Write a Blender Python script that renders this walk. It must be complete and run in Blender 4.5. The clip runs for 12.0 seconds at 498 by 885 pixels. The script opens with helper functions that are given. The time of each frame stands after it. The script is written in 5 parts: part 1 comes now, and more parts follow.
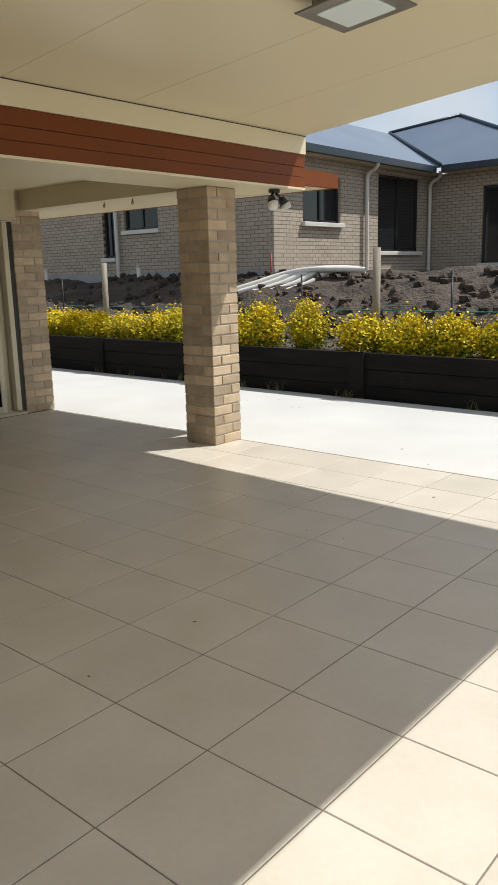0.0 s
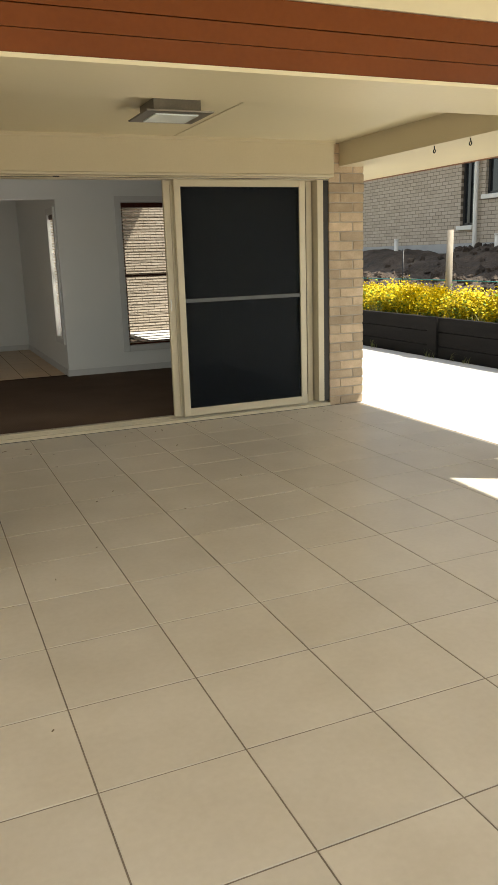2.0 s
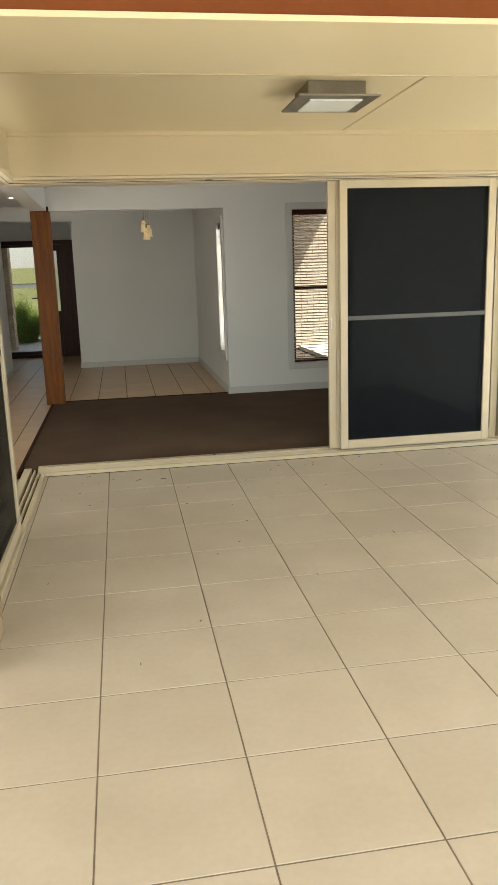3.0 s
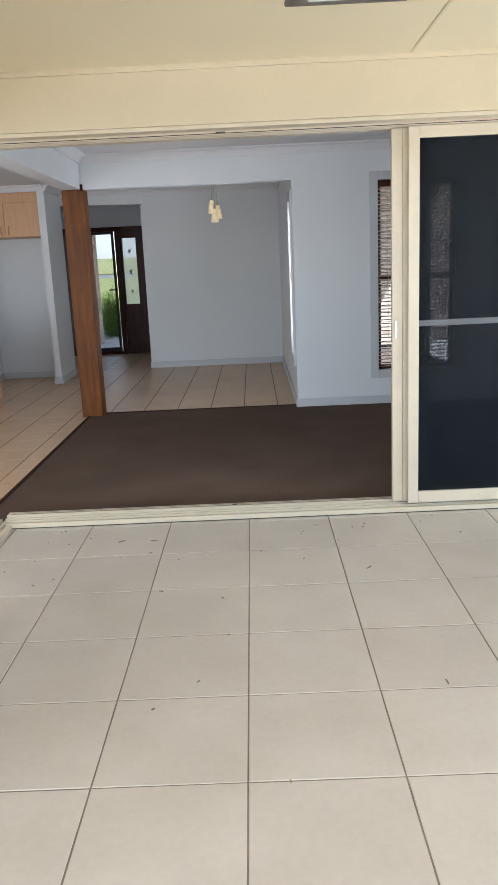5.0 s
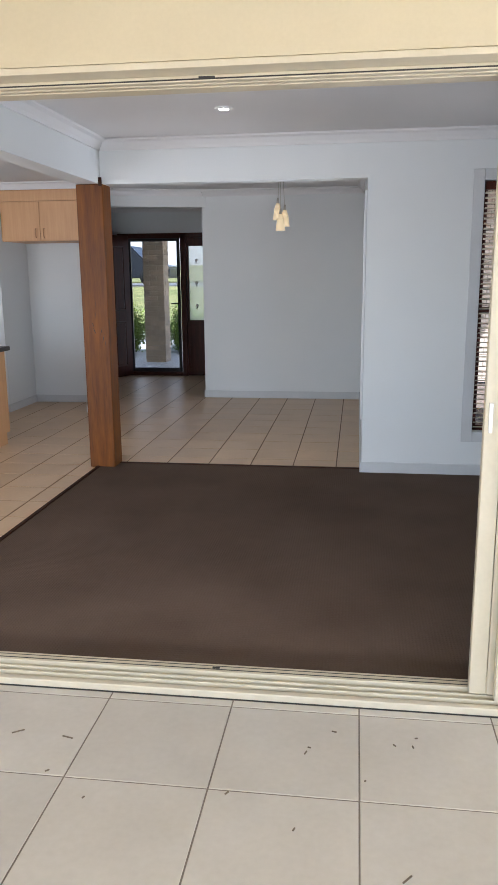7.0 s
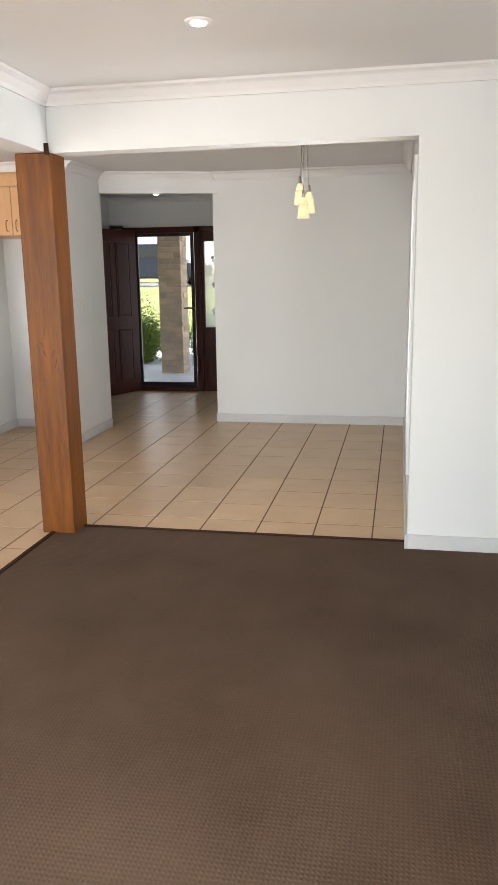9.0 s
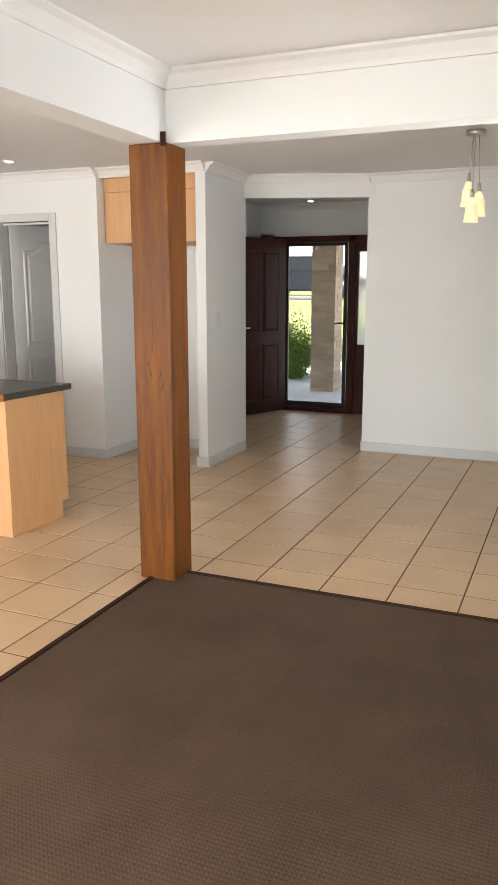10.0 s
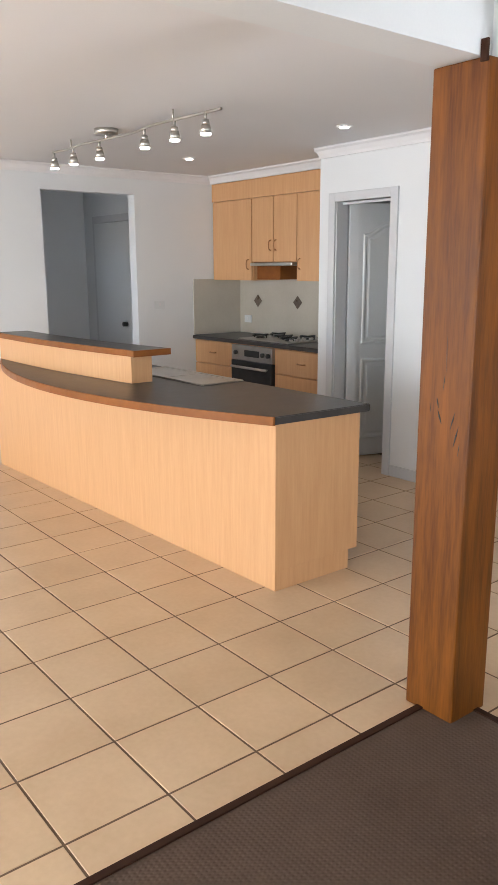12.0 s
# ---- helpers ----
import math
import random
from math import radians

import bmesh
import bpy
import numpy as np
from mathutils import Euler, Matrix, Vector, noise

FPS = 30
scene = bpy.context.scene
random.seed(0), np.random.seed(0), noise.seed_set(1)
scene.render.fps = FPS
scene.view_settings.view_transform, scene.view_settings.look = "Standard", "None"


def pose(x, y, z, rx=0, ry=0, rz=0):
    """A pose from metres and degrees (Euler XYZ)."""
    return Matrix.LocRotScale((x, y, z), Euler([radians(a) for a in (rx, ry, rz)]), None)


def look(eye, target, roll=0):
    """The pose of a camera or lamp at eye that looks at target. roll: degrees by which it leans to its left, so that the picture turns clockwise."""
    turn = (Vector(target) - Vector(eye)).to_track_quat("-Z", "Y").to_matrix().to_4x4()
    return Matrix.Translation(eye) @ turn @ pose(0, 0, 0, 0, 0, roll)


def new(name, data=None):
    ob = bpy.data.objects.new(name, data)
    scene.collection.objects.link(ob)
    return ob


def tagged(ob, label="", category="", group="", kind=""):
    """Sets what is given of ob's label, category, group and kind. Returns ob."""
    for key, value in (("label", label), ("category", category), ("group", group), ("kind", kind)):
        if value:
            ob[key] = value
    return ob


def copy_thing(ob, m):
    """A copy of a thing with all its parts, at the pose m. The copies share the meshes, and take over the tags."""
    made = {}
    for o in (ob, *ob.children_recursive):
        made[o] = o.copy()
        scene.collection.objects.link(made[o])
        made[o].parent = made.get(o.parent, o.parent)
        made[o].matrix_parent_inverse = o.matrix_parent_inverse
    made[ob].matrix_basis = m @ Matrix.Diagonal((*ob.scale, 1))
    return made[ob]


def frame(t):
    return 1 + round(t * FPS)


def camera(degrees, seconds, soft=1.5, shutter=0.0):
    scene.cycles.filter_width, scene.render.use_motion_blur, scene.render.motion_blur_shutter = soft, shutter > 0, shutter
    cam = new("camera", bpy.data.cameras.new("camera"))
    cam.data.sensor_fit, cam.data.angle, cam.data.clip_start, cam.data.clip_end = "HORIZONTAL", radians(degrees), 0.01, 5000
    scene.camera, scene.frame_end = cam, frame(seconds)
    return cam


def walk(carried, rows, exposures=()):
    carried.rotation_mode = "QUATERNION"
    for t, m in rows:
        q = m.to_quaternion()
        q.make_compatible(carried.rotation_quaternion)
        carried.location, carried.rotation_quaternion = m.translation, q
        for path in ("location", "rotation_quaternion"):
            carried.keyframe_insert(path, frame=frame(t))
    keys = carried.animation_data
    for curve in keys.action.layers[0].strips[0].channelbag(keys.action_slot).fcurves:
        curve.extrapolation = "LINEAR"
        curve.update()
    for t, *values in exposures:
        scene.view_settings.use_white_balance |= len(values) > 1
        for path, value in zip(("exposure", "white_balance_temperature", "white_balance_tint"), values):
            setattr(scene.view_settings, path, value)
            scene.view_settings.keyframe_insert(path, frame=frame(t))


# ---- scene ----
cam = camera(35.9, 12.0, 1.1)
PATH = [
    (0, (-3.357, -7.357, 1.488), (-1.877, -6.082, 1.057), -1.4),
    (0.5, (-3.003, -7.146, 1.435), (-1.693, -5.698, 1.002), -1.0),
    (1, (-2.695, -6.948, 1.446), (-1.558, -5.367, 0.99), -0.8),
    (1.5, (-2.355, -6.678, 1.436), (-1.428, -4.968, 0.969), -1.7),
    (2, (-2.109, -6.342, 1.447), (-1.35, -4.553, 0.972), -1.8),
    (2.5, (-1.845, -5.992, 1.428), (-1.289, -4.126, 0.971), -1.7),
    (3, (-1.641, -5.626, 1.454), (-1.333, -3.699, 1.017), -1.9),
    (3.5, (-1.471, -5.285, 1.479), (-1.318, -3.336, 1.056), -2.7),
    (5.5, (-0.657, -3.682, 1.432), (-0.709, -1.739, 0.959), -2.1),
    (6, (-0.551, -3.255, 1.454), (-0.637, -1.315, 0.974), -1.4),
    (6.5, (-0.495, -2.853, 1.464), (-0.65, -0.914, 1.0), -0.6),
    (7, (-0.487, -2.395, 1.505), (-0.758, -0.461, 1.076), -0.5),
    (9, (-0.499, -0.776, 1.512), (-0.876, 1.14, 1.081), -0.9),
    (9.5, (-0.512, -0.383, 1.509), (-1.075, 1.491, 1.093), -0.9),
    (10, (-0.547, -0.022, 1.503), (-1.313, 1.782, 1.107), 0.0),
    (10.5, (-0.597, 0.336, 1.516), (-1.469, 2.091, 1.116), 0.7),
    (11, (-0.627, 0.698, 1.528), (-1.744, 2.303, 1.108), -0.4),
    (11.5, (-0.714, 0.987, 1.549), (-2.094, 2.368, 1.116), -1.1),
    (12, (-0.9, 1.228, 1.564), (-2.436, 2.43, 1.122), -0.3),
]
EXPOSURES = [(0.0, 0.14, 6500, 8), (0.7, 0.52, 6700, 8), (1.5, 1.0, 7100, 6), (2.5, 1.47, 7200, 6), (3.0, 1.98, 7150, 6), (3.6, 2.15, 6800, 6), (5.5, 2.6, 5400, 12), (7.0, 2.75, 5600, 12), (9.0, 3.52, 6400, 11), (10.5, 3.6, 6500, 11), (12.0, 3.56, 5900, 11)]
walk(cam, [(t, look(eye, target, roll)) for t, eye, target, roll in PATH], EXPOSURES)

# ---- light ----
world = bpy.data.worlds.new("sky")
scene.world = world
world.use_nodes = True
_wn = world.node_tree.nodes
_sky = _wn.new("ShaderNodeTexSky")
_sky.sky_type = "NISHITA"
_sky.sun_disc = False
SUN_WAY = Vector((0.55, -0.37, 1.0)).normalized()
_sky.sun_elevation = math.asin(SUN_WAY.z)
_sky.sun_rotation = math.atan2(SUN_WAY.x, SUN_WAY.y)
_wn["Background"].inputs["Strength"].default_value = 0.105
_co, _cl, _mr, _mx = _wn.new("ShaderNodeTexCoord"), _wn.new("ShaderNodeTexNoise"), _wn.new("ShaderNodeMapRange"), _wn.new("ShaderNodeMix")
_cl.inputs["Scale"].default_value, _cl.inputs["Detail"].default_value = 2.6, 7
_mr.inputs["From Min"].default_value, _mr.inputs["From Max"].default_value = 0.40, 0.62
_mx.data_type = "RGBA"
_mx.inputs["B"].default_value = (6.4, 6.6, 7.0, 1)
_wl = world.node_tree.links
_wl.new(_co.outputs["Generated"], _cl.inputs["Vector"])
_wl.new(_cl.outputs["Fac"], _mr.inputs["Value"])
_wl.new(_mr.outputs[0], _mx.inputs["Factor"])
_wl.new(_sky.outputs[0], _mx.inputs["A"])
_wl.new(_mx.outputs["Result"], _wn["Background"].inputs["Color"])
sun = new("sun", bpy.data.lights.new("sun", "SUN"))
sun.data.energy = 4.7
sun.data.angle = radians(0.6)
sun.data.color = (1.0, 0.965, 0.92)
sun.matrix_world = look(SUN_WAY * 30, (0, 0, 0))


def area(name, at, to, w, h, power, color=(1, 1, 1)):
    ld = bpy.data.lights.new(name, "AREA")
    ld.shape, ld.size, ld.size_y, ld.energy, ld.color = "RECTANGLE", w, h, power, color
    ob = new(name, ld)
    ob.matrix_world = look(at, to)
    return ob


# added area lamps standing in for sky light; the southern opening is unseen
area("daylight_corner_door", (-1.15, 0.3, 1.1), (-1.15, 4, 1.3), 2.2, 1.9, 1.9, (0.98, 1.0, 0.97))
area("daylight_side_door", (-2.5, -1.2, 1.1), (-6, -1.2, 2.4), 2.2, 1.9, 5.2, (1.0, 0.98, 0.95))
area("daylight_south_window", (-5.2, -2.62, 1.3), (-5.2, 4, 3.6), 2.6, 1.9, 14.5, (1.0, 1.0, 0.97))

# fill lamp added outside the blind to lift the dining walls
area("daylight_dining_window", (-0.22, 3.62, 1.25), (-4, 3.62, 1.25), 0.38, 1.4, 4.5, (1.0, 0.99, 0.96))

# ---- materials ----


def material(name, color, rough=0.5, metal=0.0, spec=0.5):
    m = bpy.data.materials.new(name)
    m.use_nodes = True
    b = m.node_tree.nodes["Principled BSDF"]
    b.inputs["Base Color"].default_value = (*color, 1)
    b.inputs["Roughness"].default_value = rough
    b.inputs["Metallic"].default_value = metal
    b.inputs["Specular IOR Level"].default_value = spec
    return m


def surface(name, c1, c2, scale=4.0, fine=60.0, rough=0.6, bump=0.1, per_object=0.0, stretch=(1, 1, 1), metal=0.0, rvar=0.1, spec=0.5, dist=0.004, detail=4.0):
    """Two scales of noise over two tones, a fine bump, and a shift of tone from piece to piece."""
    m = material(name, c1, rough, metal, spec)
    nt = m.node_tree
    n, l, b = nt.nodes, nt.links, nt.nodes["Principled BSDF"]
    geo = n.new("ShaderNodeNewGeometry")
    mp = n.new("ShaderNodeMapping")
    mp.inputs["Scale"].default_value = stretch
    l.new(geo.outputs["Position"], mp.inputs["Vector"])
    a, f = n.new("ShaderNodeTexNoise"), n.new("ShaderNodeTexNoise")
    a.inputs["Scale"].default_value, f.inputs["Scale"].default_value = scale, fine
    a.inputs["Detail"].default_value = f.inputs["Detail"].default_value = detail
    l.new(mp.outputs[0], a.inputs["Vector"])
    l.new(mp.outputs[0], f.inputs["Vector"])
    add = n.new("ShaderNodeMath")
    add.operation = "MULTIPLY_ADD"
    add.inputs[1].default_value = 0.45
    l.new(f.outputs["Fac"], add.inputs[0])
    l.new(a.outputs["Fac"], add.inputs[2])
    ramp = n.new("ShaderNodeMapRange")
    ramp.inputs["From Min"].default_value, ramp.inputs["From Max"].default_value = 0.45, 1.0
    l.new(add.outputs[0], ramp.inputs["Value"])
    mix = n.new("ShaderNodeMix")
    mix.data_type = "RGBA"
    mix.inputs["A"].default_value, mix.inputs["B"].default_value = (*c1, 1), (*c2, 1)
    l.new(ramp.outputs[0], mix.inputs["Factor"])
    out = mix.outputs["Result"]
    if per_object:
        info = n.new("ShaderNodeObjectInfo")
        mr = n.new("ShaderNodeMapRange")
        mr.inputs["To Min"].default_value, mr.inputs["To Max"].default_value = 1 - per_object, 1 + per_object
        l.new(info.outputs["Random"], mr.inputs["Value"])
        hs = n.new("ShaderNodeHueSaturation")
        l.new(mr.outputs[0], hs.inputs["Value"])
        l.new(out, hs.inputs["Color"])
        out = hs.outputs[0]
    l.new(out, b.inputs["Base Color"])
    rr = n.new("ShaderNodeMapRange")
    rr.inputs["To Min"].default_value, rr.inputs["To Max"].default_value = max(0.03, rough - rvar), min(1, rough + rvar)
    l.new(a.outputs["Fac"], rr.inputs["Value"])
    l.new(rr.outputs[0], b.inputs["Roughness"])
    if bump:
        bp = n.new("ShaderNodeBump")
        bp.inputs["Strength"].default_value, bp.inputs["Distance"].default_value = bump, dist
        l.new(f.outputs["Fac"], bp.inputs["Height"])
        l.new(bp.outputs[0], b.inputs["Normal"])
    return m


def brick_sheet(name, c1, c2, mortar, axis):
    """Brickwork of a far facade; axis: the horizontal axis along the wall."""
    m = material(name, c1, 0.9)
    nt = m.node_tree
    n, l, b = nt.nodes, nt.links, nt.nodes["Principled BSDF"]
    geo, sep, com = n.new("ShaderNodeNewGeometry"), n.new("ShaderNodeSeparateXYZ"), n.new("ShaderNodeCombineXYZ")
    l.new(geo.outputs["Position"], sep.inputs[0])
    l.new(sep.outputs[axis], com.inputs["X"])
    l.new(sep.outputs["Z"], com.inputs["Y"])
    br = n.new("ShaderNodeTexBrick")
    br.inputs["Scale"].default_value = 1.0
    br.inputs["Brick Width"].default_value, br.inputs["Row Height"].default_value = 0.24, 0.086
    br.inputs["Mortar Size"].default_value = 0.006
    br.inputs["Color1"].default_value, br.inputs["Color2"].default_value, br.inputs["Mortar"].default_value = (*c1, 1), (*c2, 1), (*mortar, 1)
    l.new(com.outputs[0], br.inputs["Vector"])
    l.new(br.outputs["Color"], b.inputs["Base Color"])
    bp = n.new("ShaderNodeBump")
    bp.invert = True
    bp.inputs["Distance"].default_value = 0.01
    l.new(br.outputs["Fac"], bp.inputs["Height"])
    l.new(bp.outputs[0], b.inputs["Normal"])
    return m


def see_through(name, color, amount, rough=0.3, tint=(1, 1, 1)):
    m = material(name, color, rough)
    nt = m.node_tree
    tr, mx = nt.nodes.new("ShaderNodeBsdfTransparent"), nt.nodes.new("ShaderNodeMixShader")
    tr.inputs[0].default_value = (*tint, 1)
    mx.inputs[0].default_value = amount
    nt.links.new(nt.nodes["Principled BSDF"].outputs[0], mx.inputs[1])
    nt.links.new(tr.outputs[0], mx.inputs[2])
    nt.links.new(mx.outputs[0], nt.nodes["Material Output"].inputs[0])
    return m


def glow(name, color, power):
    m = material(name, color, 0.3)
    b = m.node_tree.nodes["Principled BSDF"]
    b.inputs["Emission Color"].default_value = (*color, 1)
    b.inputs["Emission Strength"].default_value = power
    return m


M_TILE_OUT = surface("patio_tile", (0.52, 0.47, 0.395), (0.61, 0.56, 0.485), 3.0, 40, 0.36, 0.04, 0.035, rvar=0.05)
M_GROUT_OUT = surface("patio_grout", (0.17, 0.138, 0.108), (0.24, 0.20, 0.16), 6, 80, 0.9, 0.2)
M_TILE_IN = surface("floor_tile", (0.51, 0.35, 0.205), (0.61, 0.44, 0.275), 3.5, 45, 0.35, 0.03, 0.05, rvar=0.05)
M_GROUT_IN = surface("floor_grout", (0.10, 0.058, 0.031), (0.16, 0.10, 0.058), 6, 80, 0.9, 0.2)
M_CONCRETE = surface("concrete", (0.49, 0.49, 0.475), (0.57, 0.57, 0.555), 1.2, 50, 0.85, 0.1)
M_BRICK = surface("brick", (0.40, 0.30, 0.195), (0.56, 0.44, 0.31), 9, 70, 0.85, 0.5, 0.26, dist=0.006)
M_MORTAR = surface("mortar", (0.36, 0.31, 0.25), (0.46, 0.41, 0.34), 10, 120, 0.95, 0.4)
M_CREAM = surface("cream_paint", (0.63, 0.545, 0.37), (0.69, 0.60, 0.415), 1.5, 90, 0.45, 0.03)
M_SHEET = surface("cream_roof_sheet", (0.74, 0.65, 0.44), (0.78, 0.69, 0.47), 0.8, 30, 0.36, 0.015, rvar=0.05)
M_FASCIA = surface("red_brown_steel", (0.155, 0.040, 0.007), (0.20, 0.054, 0.011), 2, 40, 0.42, 0.03, spec=0.22)
M_FRAME = surface("cream_aluminium", (0.62, 0.55, 0.40), (0.70, 0.62, 0.46), 5, 60, 0.38, 0.02)
# near-black for timber cracks, slots, and gap shade put in as strips
M_DARK = surface("dark_gap", (0.02, 0.018, 0.015), (0.04, 0.035, 0.03), 8, 60, 0.6, 0.05)
M_MESH = see_through("dark_insect_mesh", (0.006, 0.009, 0.013), 0.27, 0.6)
M_MESH.node_tree.nodes["Principled BSDF"].inputs["Specular IOR Level"].default_value = 0.12
M_GLASS = see_through("window_glass", (0.02, 0.025, 0.03), 0.9, 0.03)
M_WHITE = surface("white_wall_paint", (0.72, 0.74, 0.745), (0.77, 0.785, 0.785), 1.1, 120, 0.6, 0.04, dist=0.002)
M_CEIL = surface("ceiling_paint", (0.74, 0.73, 0.73), (0.78, 0.77, 0.77), 1.0, 120, 0.85, 0.03, dist=0.002)
M_TRIM = surface("pale_grey_trim", (0.56, 0.57, 0.58), (0.62, 0.63, 0.64), 3, 90, 0.4, 0.02)
M_RAILGREY = surface("grey_mesh_rail", (0.10, 0.105, 0.11), (0.14, 0.145, 0.15), 5, 60, 0.5, 0.02)
M_DARKSTEEL = surface("satin_dark_steel", (0.20, 0.18, 0.15), (0.28, 0.255, 0.22), 8, 80, 0.42, 0.03, metal=0.7)
M_CARPET = surface("brown_carpet", (0.077, 0.050, 0.035), (0.117, 0.081, 0.059), 2.0, 160, 0.98, 0.9, stretch=(1, 1, 1), spec=0.1, dist=0.006)
_cn = M_CARPET.node_tree
_w1, _w2, _wm, _wb = _cn.nodes.new("ShaderNodeTexWave"), _cn.nodes.new("ShaderNodeTexWave"), _cn.nodes.new("ShaderNodeMath"), _cn.nodes.new("ShaderNodeBump")
_wg = _cn.nodes.new("ShaderNodeNewGeometry")
for _w, _d, _s in ((_w1, "X", 23.0), (_w2, "Y", 19.0)):
    _w.bands_direction = _d
    _w.inputs["Scale"].default_value = _s
    _w.inputs["Distortion"].default_value = 0.6
    _cn.links.new(_wg.outputs["Position"], _w.inputs["Vector"])
_wm.operation = "MULTIPLY"
_cn.links.new(_w1.outputs["Fac"], _wm.inputs[0])
_cn.links.new(_w2.outputs["Fac"], _wm.inputs[1])
_wb.inputs["Strength"].default_value, _wb.inputs["Distance"].default_value = 0.32, 0.005
_cn.links.new(_wm.outputs[0], _wb.inputs["Height"])
_cn.links.new(_wb.outputs[0], _cn.nodes["Principled BSDF"].inputs["Normal"])
M_POST = surface("oiled_hardwood", (0.072, 0.020, 0.002), (0.215, 0.070, 0.006), 4, 22, 0.46, 0.08, spec=0.25, stretch=(7, 7, 0.55), rvar=0.08, detail=6)
M_LAM = surface("beech_laminate", (0.58, 0.315, 0.14), (0.66, 0.385, 0.185), 6, 40, 0.42, 0.02, stretch=(9, 9, 0.5))
M_STRIP = surface("dark_timber_strip", (0.028, 0.011, 0.006), (0.05, 0.02, 0.011), 6, 30, 0.7, 0.1, spec=0.15)
M_EDGE = surface("timber_edge", (0.19, 0.062, 0.013), (0.27, 0.095, 0.021), 6, 30, 0.4, 0.02, spec=0.2)
M_BENCH = surface("dark_grey_laminate", (0.033, 0.029, 0.027), (0.060, 0.054, 0.050), 14, 160, 0.35, 0.04, rvar=0.05)
M_MAHOG = surface("dark_mahogany", (0.030, 0.006, 0.003), (0.072, 0.015, 0.007), 5, 24, 0.38, 0.06, stretch=(6, 6, 0.6), spec=0.25)
M_BLACKPAINT = surface("black_stained_sleeper", (0.007, 0.0065, 0.0065), (0.020, 0.018, 0.017), 3, 40, 0.9, 0.5, stretch=(1, 0.4, 3), dist=0.008, spec=0.15)
M_SOIL = surface("dark_clay_soil", (0.020, 0.014, 0.010), (0.11, 0.08, 0.058), 2.2, 16, 0.95, 1.0, dist=0.08)
M_MULCH = surface("bark_mulch", (0.05, 0.038, 0.03), (0.14, 0.115, 0.095), 12, 50, 0.95, 1.0, dist=0.03)
M_STEEL = surface("brushed_steel", (0.50, 0.48, 0.44), (0.62, 0.60, 0.56), 8, 80, 0.34, 0.03, metal=1.0, rvar=0.05)
M_BLACK = surface("black_enamel", (0.012, 0.012, 0.012), (0.03, 0.03, 0.03), 8, 80, 0.35, 0.03)
M_PVC = surface("white_pvc", (0.62, 0.60, 0.55), (0.72, 0.70, 0.64), 3, 40, 0.5, 0.1)
M_ROOF = surface("blue_grey_steel_roof", (0.10, 0.135, 0.19), (0.13, 0.17, 0.23), 0.6, 8, 0.45, 0.05)
M_GUTTER = surface("dark_gutter", (0.015, 0.028, 0.04), (0.03, 0.045, 0.06), 3, 40, 0.4, 0.02)
M_GREYPOST = surface("weathered_timber", (0.20, 0.17, 0.13), (0.36, 0.32, 0.26), 5, 30, 0.9, 0.5, stretch=(5, 5, 0.7))
M_LEAF_Y = surface("golden_leaf", (0.50, 0.37, 0.009), (0.74, 0.575, 0.018), 7, 40, 0.5, 0.0, spec=0.2)
M_LEAF_G = surface("green_leaf", (0.075, 0.15, 0.014), (0.20, 0.29, 0.025), 6, 40, 0.55, 0.0, spec=0.2)
M_TWIG = surface("twig", (0.08, 0.05, 0.03), (0.14, 0.09, 0.05), 10, 50, 0.9, 0.3)
M_LAMPGLASS = see_through("frosted_lamp_glass", (0.86, 0.95, 0.95), 0.1, 0.25)
M_DOORMESH = see_through("black_security_mesh", (0.012, 0.012, 0.013), 0.55, 0.6)
M_HANDLE = surface("stained_beech_handle", (0.36, 0.17, 0.06), (0.44, 0.22, 0.085), 9, 50, 0.4, 0.03)
M_OPAL = glow("lit_opal_glass", (1.0, 0.78, 0.46), 0.055)
M_LED = glow("lit_downlight", (1.0, 0.93, 0.82), 1.5)
M_DOORPAINT = surface("white_door_paint", (0.66, 0.68, 0.68), (0.71, 0.73, 0.73), 2, 90, 0.4, 0.02)
M_SPLASH = surface("ivory_wall_tile", (0.52, 0.48, 0.40), (0.58, 0.54, 0.46), 4, 60, 0.2, 0.02, rvar=0.05)
M_DIAMOND = surface("brown_inset_tile", (0.10, 0.07, 0.05), (0.16, 0.12, 0.09), 12, 60, 0.3, 0.1)
M_SLAT = surface("cream_blind_slat", (0.62, 0.54, 0.42), (0.70, 0.62, 0.50), 5, 60, 0.5, 0.02)
M_FROST = see_through("frosted_sidelight", (0.88, 0.90, 0.88), 0.35, 0.5)
M_LAWN = surface("dry_lawn", (0.10, 0.13, 0.035), (0.25, 0.24, 0.09), 1.5, 30, 0.95, 0.8, dist=0.04)
M_BRICK_N = {a: brick_sheet("neighbour_brick_" + a, (0.40, 0.335, 0.26), (0.47, 0.40, 0.32), (0.17, 0.135, 0.10), a) for a in "XY"}
M_SLAB = surface("slab_edge", (0.30, 0.30, 0.30), (0.40, 0.40, 0.39), 2, 40, 0.9, 0.2)
M_DEBRIS = surface("dry_leaf_litter", (0.12, 0.09, 0.06), (0.26, 0.20, 0.14), 10, 60, 0.9, 0.1)

# ---- mesh helpers ----


def mesh_of(name, bm, mat, smooth=False):
    me = bpy.data.meshes.new(name)
    bm.to_mesh(me)
    bm.free()
    if smooth:
        for p in me.polygons:
            p.use_smooth = True
    me.materials.append(mat)
    return me


